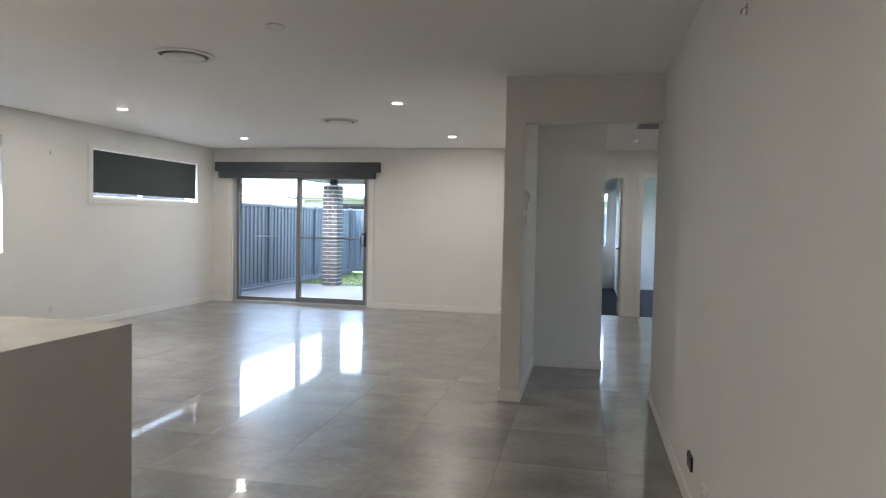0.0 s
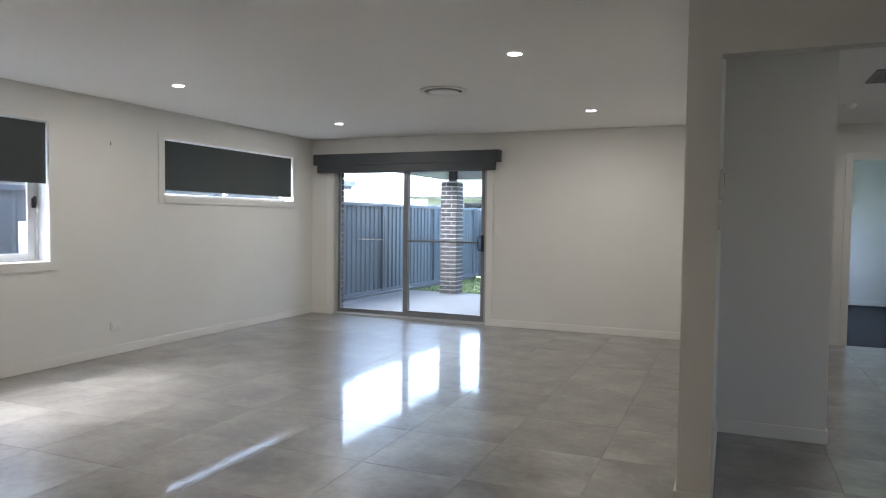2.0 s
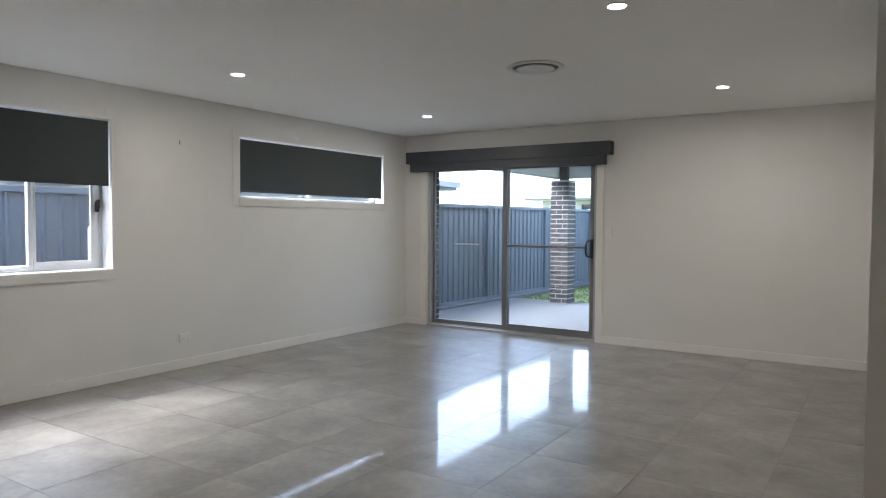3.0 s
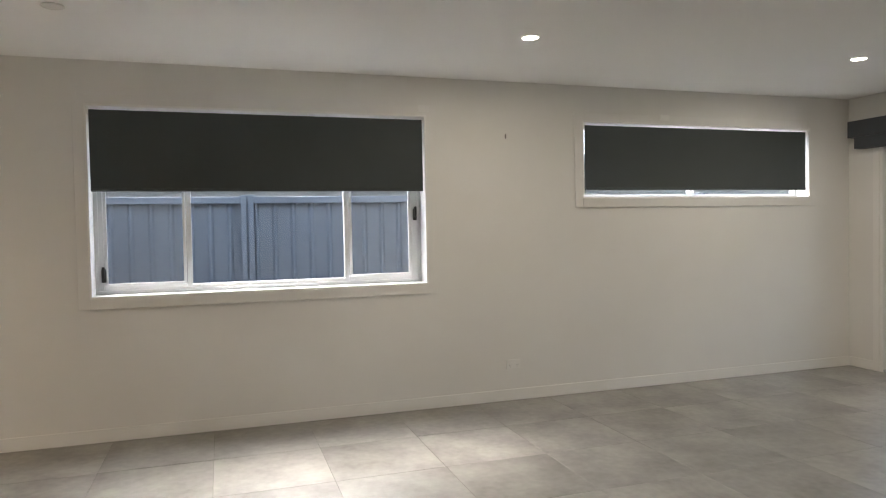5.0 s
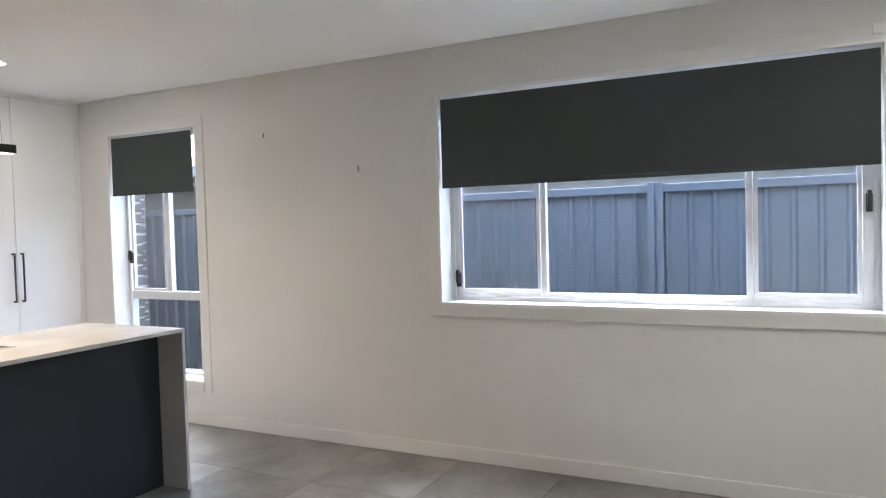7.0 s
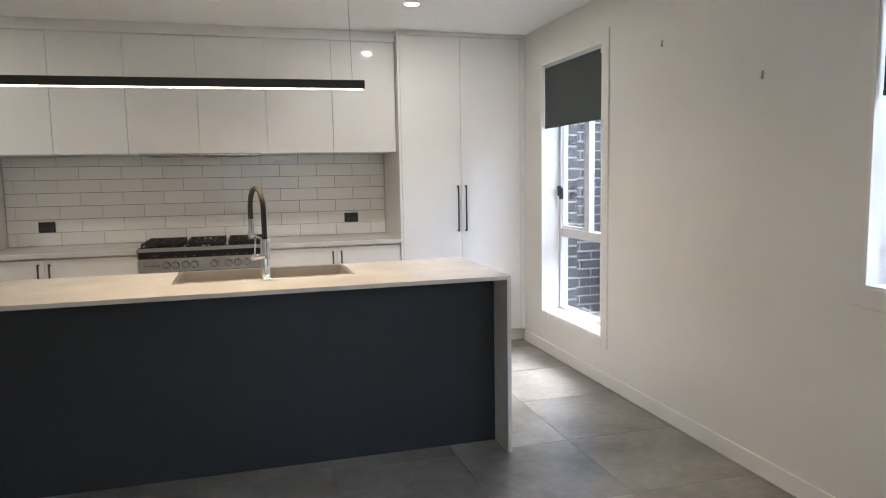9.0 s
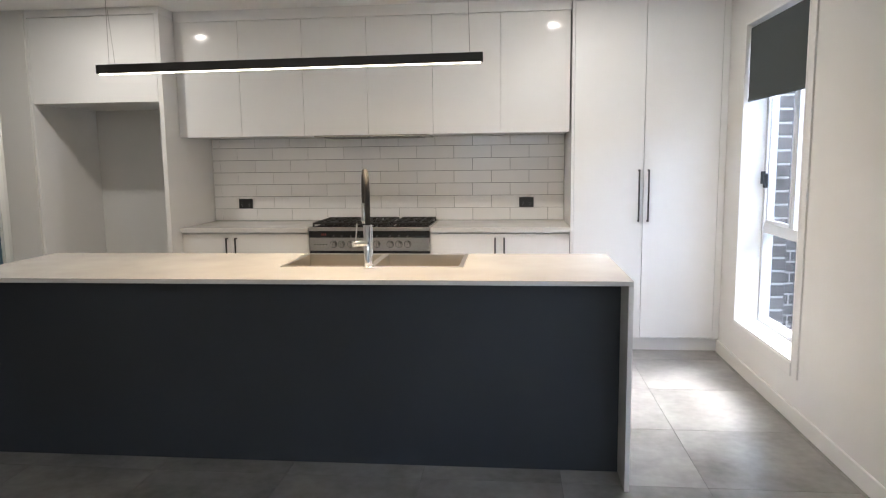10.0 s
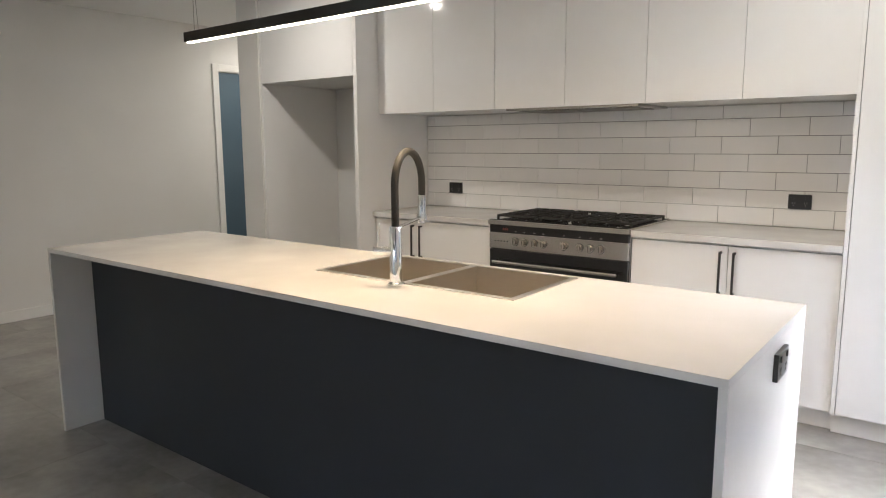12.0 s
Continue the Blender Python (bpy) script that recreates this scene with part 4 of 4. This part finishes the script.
TILES = {}
for c in range(7):
    z0 = 0.908 + 0.1005 * c
    z1 = min(z0 + 0.0975, 1.583)
    start = 1.64 if c % 2 else 1.489
    x = start - 0.3025 * 2
    while x < 3.976:
        a, b = max(x + 0.0015, 1.062), min(x + 0.301, 3.974)
        if b - a > 0.015:
            wall_tile(a, b, z0, z1)
        x += 0.3025
socket(1.358, YB + 0.011, 1.05, 0, BLACK, wide=0.116, high=0.08, label="black double power point on the splashback", ny=1)
socket(3.7, YB + 0.011, 1.05, 0, BLACK, wide=0.116, high=0.08, label="black double power point on the splashback", ny=1)

# ---- outside ----
GZ = -0.14
solid("ground", boxes((-400, 400, -400, 400, GZ - 0.6, GZ - 0.03)), GRASS, "grassy ground around the house", "ground", "structure")
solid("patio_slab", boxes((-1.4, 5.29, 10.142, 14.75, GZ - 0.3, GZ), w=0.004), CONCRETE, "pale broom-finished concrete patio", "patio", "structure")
# Slab added out of view so grass doesn't tint light entering the hall.
solid("unseen_bounce_slab", boxes((8.3, 13.0, 3.5, 8.5, GZ - 0.3, GZ + 0.08), w=0.004), CONCRETE, "unseen concrete slab added to keep the hall's daylight neutral", "porch", "structure")
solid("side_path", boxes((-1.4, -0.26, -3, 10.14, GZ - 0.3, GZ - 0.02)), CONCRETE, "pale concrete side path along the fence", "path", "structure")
solid("patio_soffit", boxes((0.3, 5.29, 10.142, 14.6, 2.45, 2.5)), SOFFIT, "white lined patio ceiling", "ceiling", "structure")
solid("patio_beam", boxes((0.3, 5.29, 14.6, 14.87, 2.2, 2.6)), SOFFIT, "white fascia along the patio roof edge", "fascia", "structure")
solid("patio_fascia", boxes((0.06, 0.299, 10.14, 14.87, 2.2, 2.6)), SOFFIT, "white fascia along the patio roof edge", "fascia", "structure")


BR = {}


def brick(parent, x, y, z, lx, ly, lz=0.073):
    key = (round(lx, 3), round(ly, 3))
    if key not in BR:
        bm = boxes((0, lx, 0, ly, 0, lz), w=0.003, seg=1)
        bmesh.ops.recalc_face_normals(bm, faces=bm.faces)
        me = bpy.data.meshes.new("brick")
        bm.to_mesh(me)
        bm.free()
        me.materials.append(BRICK)
        BR[key] = me
    o = new("brick", BR[key])
    o.parent = parent
    o.matrix_parent_inverse = parent.matrix_basis.inverted()
    o.location = (x, y, z)


# patio column
CX, CY, CS = 0.15, 14.42, 0.35
colm = thing("brick_column", (CX + CS / 2, CY + CS / 2, GZ), "square charcoal brick column with pale mortar", "column")
part("mortar_core", boxes((CX + 0.0025, CX + CS - 0.0025, CY + 0.0025, CY + CS - 0.0025, GZ, 2.155)), MORTAR, colm, "pale mortar")
for c in range(26):
    z = GZ + 0.008 + 0.0872 * c
    L, s = 0.23, 0.11
    if c % 2 == 0:
        for bx, by, lx, ly in ((0, 0, L, s), (L + 0.01, 0, s, L), (s + 0.01, L + 0.01, L, s), (0, s + 0.01, s, L)):
            brick(colm, CX + bx, CY + by, z, lx, ly)
    else:
        for bx, by, lx, ly in ((s + 0.01, 0, L, s), (0, 0, s, L), (0, L + 0.01, L, s), (L + 0.01, s + 0.01, s, L)):
            brick(colm, CX + bx, CY + by, z, lx, ly)
part("pier_top", boxes((CX + 0.155, CX + 0.29, CY + 0.04, CY + 0.175, 2.15, 2.448)), BRICK, colm, "narrow dark brick pier above the column")

# outer brick leaf beside the door and kitchen window
bl = thing("brick_wall_door", (0.2, 10.2, GZ), "charcoal brick outer wall beside the sliding door", "brick wall", kind="structure")
part("mortar_bed", boxes((-0.26, 0.38, 10.145, 10.245, GZ, 2.2)), MORTAR, bl)
for c in range(26):
    z = GZ + 0.008 + 0.0872 * c
    brick(bl, 0.385 - 0.23 if c % 2 else 0.385 - 0.11, 10.14, z, 0.23 if c % 2 else 0.11, 0.11)
    brick(bl, 0.385 - 0.47 if c % 2 else 0.385 - 0.35, 10.14, z, 0.23, 0.11)
kb = thing("brick_wall_window", (-0.2, 0.3, GZ), "charcoal brick outer wall beside the tall window", "brick wall", kind="structure")
part("mortar_bed", boxes((-0.305, -0.205, -0.39, 0.595, GZ, 2.3)), MORTAR, kb)
for c in range(27):
    z = GZ + 0.008 + 0.0872 * c
    y = 0.6
    first = 0.11 if c % 2 else 0.23
    brick(kb, -0.31, y - first, z, 0.11, first)
    y -= first + 0.01
    while y > -0.2:
        brick(kb, -0.31, y - 0.23, z, 0.11, 0.23)
        y -= 0.24
pw = thing("brick_wall_return", (-0.75, -0.45, GZ), "charcoal brick return wall across the side path", "brick wall", kind="structure")
part("mortar_bed", boxes((-1.2, -0.3, -0.505, -0.405, GZ, 2.5)), MORTAR, pw)
for c in range(29):
    z = GZ + 0.008 + 0.0872 * c
    x = -1.205
    if c % 2:
        brick(pw, x, -0.51, z, 0.11, 0.11)
        x += 0.12
    while x < -0.4:
        brick(pw, x, -0.51, z, 0.23, 0.11)
        x += 0.24
solid("brick_outer_leaf", grid_wall("x", -0.26, -0.15, 0.61, 10.14, GZ, 2.5, [(W1[0] - 0.02, W1[1] + 0.02, W1[2] - 0.02, W1[3] + 0.02), (W2[0] - 0.02, W2[1] + 0.02, W2[2] - 0.02, W2[3] + 0.02), (0.61, W3[1] + 0.02, W3[2] - 0.02, W3[3] + 0.02)]), BRICK, "charcoal brick outer skin of the house", "brick wall", "structure")
# Wall added out of view to cut sky light on the fence opposite.
solid("brick_side_leaf", boxes((-1.2, -1.09, -6.0, -0.511, GZ, 2.5)), BRICK, "unseen charcoal brick side wall added to shade the fence", "brick wall", "structure")


wb = thing("brick_wall_reveal", (-0.25, 6.0, GZ), "charcoal brick outer wall beside the wide window", "brick wall", kind="structure")
part("mortar_bed", boxes((-0.305, -0.205, 5.869, 6.33, GZ, 2.3)), MORTAR, wb)
for c in range(27):
    z = GZ + 0.008 + 0.0872 * c
    first = 0.11 if c % 2 else 0.23
    brick(wb, -0.31, 5.864, z, 0.11, first)
    brick(wb, -0.31, 5.874 + first, z, 0.11, 0.23)
hw = thing("water_heater", (-0.44, 6.13, 0.75), "white wall-mounted gas water heater on the brick wall", "water heater")
part("casing", boxes((-0.55, -0.312, 5.945, 6.295, 0.76, 1.31), w=0.006), ALU_W, hw, "white steel casing")
part("front_cover", boxes((-0.566, -0.551, 5.95, 6.29, 0.765, 1.305), w=0.004), ALU_W, hw)
part("flue_grille", boxes(*[(-0.57, -0.5665, 6.03, 6.21, 1.17 + 0.018 * n, 1.18 + 0.018 * n) for n in range(5)]), GREYPL, hw)
for y in (6.02, 6.1, 6.2):
    part("pipe", rods(((-0.42, y, 0.76), (-0.42, y, GZ - 0.02), 0.011), seg=10), CHROME, hw)

# fences
def fence_panel(width, height):
    """One ribbed steel sheet, along +x from the origin."""
    bm = bmesh.new()
    pts, x, k = [], 0.0, 0
    pitch = 0.1635
    while x < width - 0.01:
        for dx, d in ((0.0, 0.0), (0.096, 0.0), (0.116, 0.024), (0.13, 0.024), (0.15, 0.0)):
            if x + dx < width:
                pts.append((x + dx, d))
        x += pitch
    pts.append((width, 0.0))
    cols = [[bm.verts.new((a, b + o, z)) for z in (0, height)] for o in (0.0,) for a, b in pts]
    back = [[bm.verts.new((a, b + 0.002, z)) for z in (0, height)] for a, b in pts]
    for cs in (cols, back):
        for p, q in zip(cs, cs[1:]):
            bm.faces.new((p[0], q[0], q[1], p[1]))
    for p, q, r, s in zip(cols, cols[1:], back, back[1:]):
        bm.faces.new((p[1], q[1], s[1], r[1]))
        bm.faces.new((p[0], q[0], s[0], r[0]))
    return bm


def fence(start, ang, count, label, pitch=2.353, h=1.825):
    f = thing("steel_fence", (0, 0, 0), label, "fence")
    mesh = None
    for k in range(count):
        x = k * pitch
        p = part("panel", fence_panel(pitch - 0.06, h - 0.1), FENCE, f) if mesh is None else new("panel", mesh)
        if mesh is None:
            mesh = p.data
        else:
            p.parent = f
        p.location = (x + 0.03, 0, 0.06)
        for nm, z0, z1 in (("top_rail", h - 0.06, h), ("bottom_rail", 0.02, 0.09)):
            r = part(nm, boxes((0.03, pitch - 0.03, -0.018, 0.046, z0, z1), w=0.003, seg=1), FENCE, f)
            r.location = (x, 0, 0)
    for k in range(count + 1):
        q = part("post", boxes((-0.056, -0.007, -0.028, 0.056, -0.3, h + 0.015), (0.007, 0.056, -0.028, 0.056, -0.3, h + 0.015), (-0.0065, 0.0065, -0.016, 0.044, -0.3, h + 0.01), w=0.003, seg=1), FENCE, f)
        q.location = (k * pitch, 0, 0)
    f.matrix_basis = Matrix.Translation(start) @ Matrix.Rotation(radians(ang), 4, "Z")
    return f


fence((-0.723, 18.694, GZ), 270 - 2.95, 10, "slate grey ribbed steel boundary fence with posts")
fence((-0.72, 18.7, GZ), 0, 6, "slate grey ribbed steel fence across the back yard")
sleeper = solid("sleeper_edge", boxes((0.0, 8.4, 0.02, 0.2, -0.3, 0.035), w=0.01), CONCRETE, "pale concrete sleeper under the fence", "garden edge")
sleeper.matrix_basis = Matrix.Translation((-0.78, 18.6, GZ)) @ Matrix.Rotation(radians(270 - 2.92), 4, "Z")

# lawn
def lawn():
    rnd = random.Random(4)
    bm = bmesh.new()
    for k in range(9000):
        x, y = rnd.uniform(-0.8, 5.0), rnd.uniform(14.77, 18.6)
        h, a = rnd.uniform(0.018, 0.04), rnd.uniform(0, 6.28)
        dx, dy = math.cos(a) * 0.012, math.sin(a) * 0.012
        lx, ly = rnd.uniform(-0.03, 0.03), rnd.uniform(-0.03, 0.03)
        v = [bm.verts.new(p) for p in ((x - dx, y - dy, GZ - 0.03), (x + dx, y + dy, GZ - 0.03), (x + lx, y + ly, GZ - 0.03 + h))]
        bm.faces.new(v)
    me = bpy.data.meshes.new("lawn")
    bm.to_mesh(me)
    bm.free()
    me.materials.append(BLADE)
    return tagged(new("lawn", me), "short green lawn grass behind the patio", "lawn", kind="stuff")


lawn()


def house(x0, x1, y0, y1, eave, ridge, label):
    """A neighbour: walls, hipped roof, fascia and gutter."""
    t = thing("neighbour_house", ((x0 + x1) / 2, (y0 + y1) / 2, GZ), label, "house", "neighbouring houses")
    part("wall", boxes((x0, x1, y0, y1, GZ, eave)), RENDERED, t)
    o = 0.5
    bm = bmesh.new()
    base = [bm.verts.new(p) for p in ((x0 - o, y0 - o, eave + 0.16), (x1 + o, y0 - o, eave + 0.16), (x1 + o, y1 + o, eave + 0.16), (x0 - o, y1 + o, eave + 0.16))]
    if x1 - x0 > y1 - y0:
        hl = (y1 - y0) / 2
        r = [bm.verts.new((x0 + hl, (y0 + y1) / 2, ridge)), bm.verts.new((x1 - hl, (y0 + y1) / 2, ridge))]
        fs_ = ((base[0], base[1], r[1], r[0]), (base[1], base[2], r[1]), (base[2], base[3], r[0], r[1]), (base[3], base[0], r[0]))
    else:
        hl = (x1 - x0) / 2
        r = [bm.verts.new(((x0 + x1) / 2, y0 + hl, ridge)), bm.verts.new(((x0 + x1) / 2, y1 - hl, ridge))]
        fs_ = ((base[0], base[1], r[0]), (base[1], base[2], r[1], r[0]), (base[2], base[3], r[1]), (base[3], base[0], r[0], r[1]))
    for f in fs_:
        bm.faces.new(f)
    bm.faces.new(base)
    part("roof", bm, ROOF, t, "grey hipped steel roof")
    part("fascia", boxes((x0 - o, x1 + o, y0 - o, y0 - o + 0.03, eave, eave + 0.16), (x0 - o, x1 + o, y1 + o - 0.03, y1 + o, eave, eave + 0.16), (x0 - o, x0 - o + 0.03, y0 - o + 0.03, y1 + o - 0.03, eave, eave + 0.16), (x1 + o - 0.03, x1 + o, y0 - o + 0.03, y1 + o - 0.03, eave, eave + 0.16)), GUTTER, t)
    part("soffit", boxes((x0 - o + 0.03, x1 + o - 0.03, y0 - o + 0.03, y1 + o - 0.03, eave, eave + 0.01)), SOFFIT, t)
    for gx0, gx1, gy0, gy1 in ((x0 - o - 0.1, x1 + o + 0.1, y0 - o - 0.1, y0 - o), (x1 + o, x1 + o + 0.1, y0 - o, y1 + o)):
        part("gutter", boxes((gx0, gx1, gy0, gy1, eave + 0.06, eave + 0.17)), ROOF, t)
    part("window", boxes((x0 + 1.5, x0 + 3.0, y0 - 0.02, y0 + 0.02, 0.9, 2.0)), DGLASS, t)


house(-12, -2.45, -4, 13.95, 2.0, 3.4, "pale single-storey neighbour with grey hipped roof")
house(-5.1, 14, 25.5, 35, 2.15, 3.1, "pale single-storey house behind the back fence")
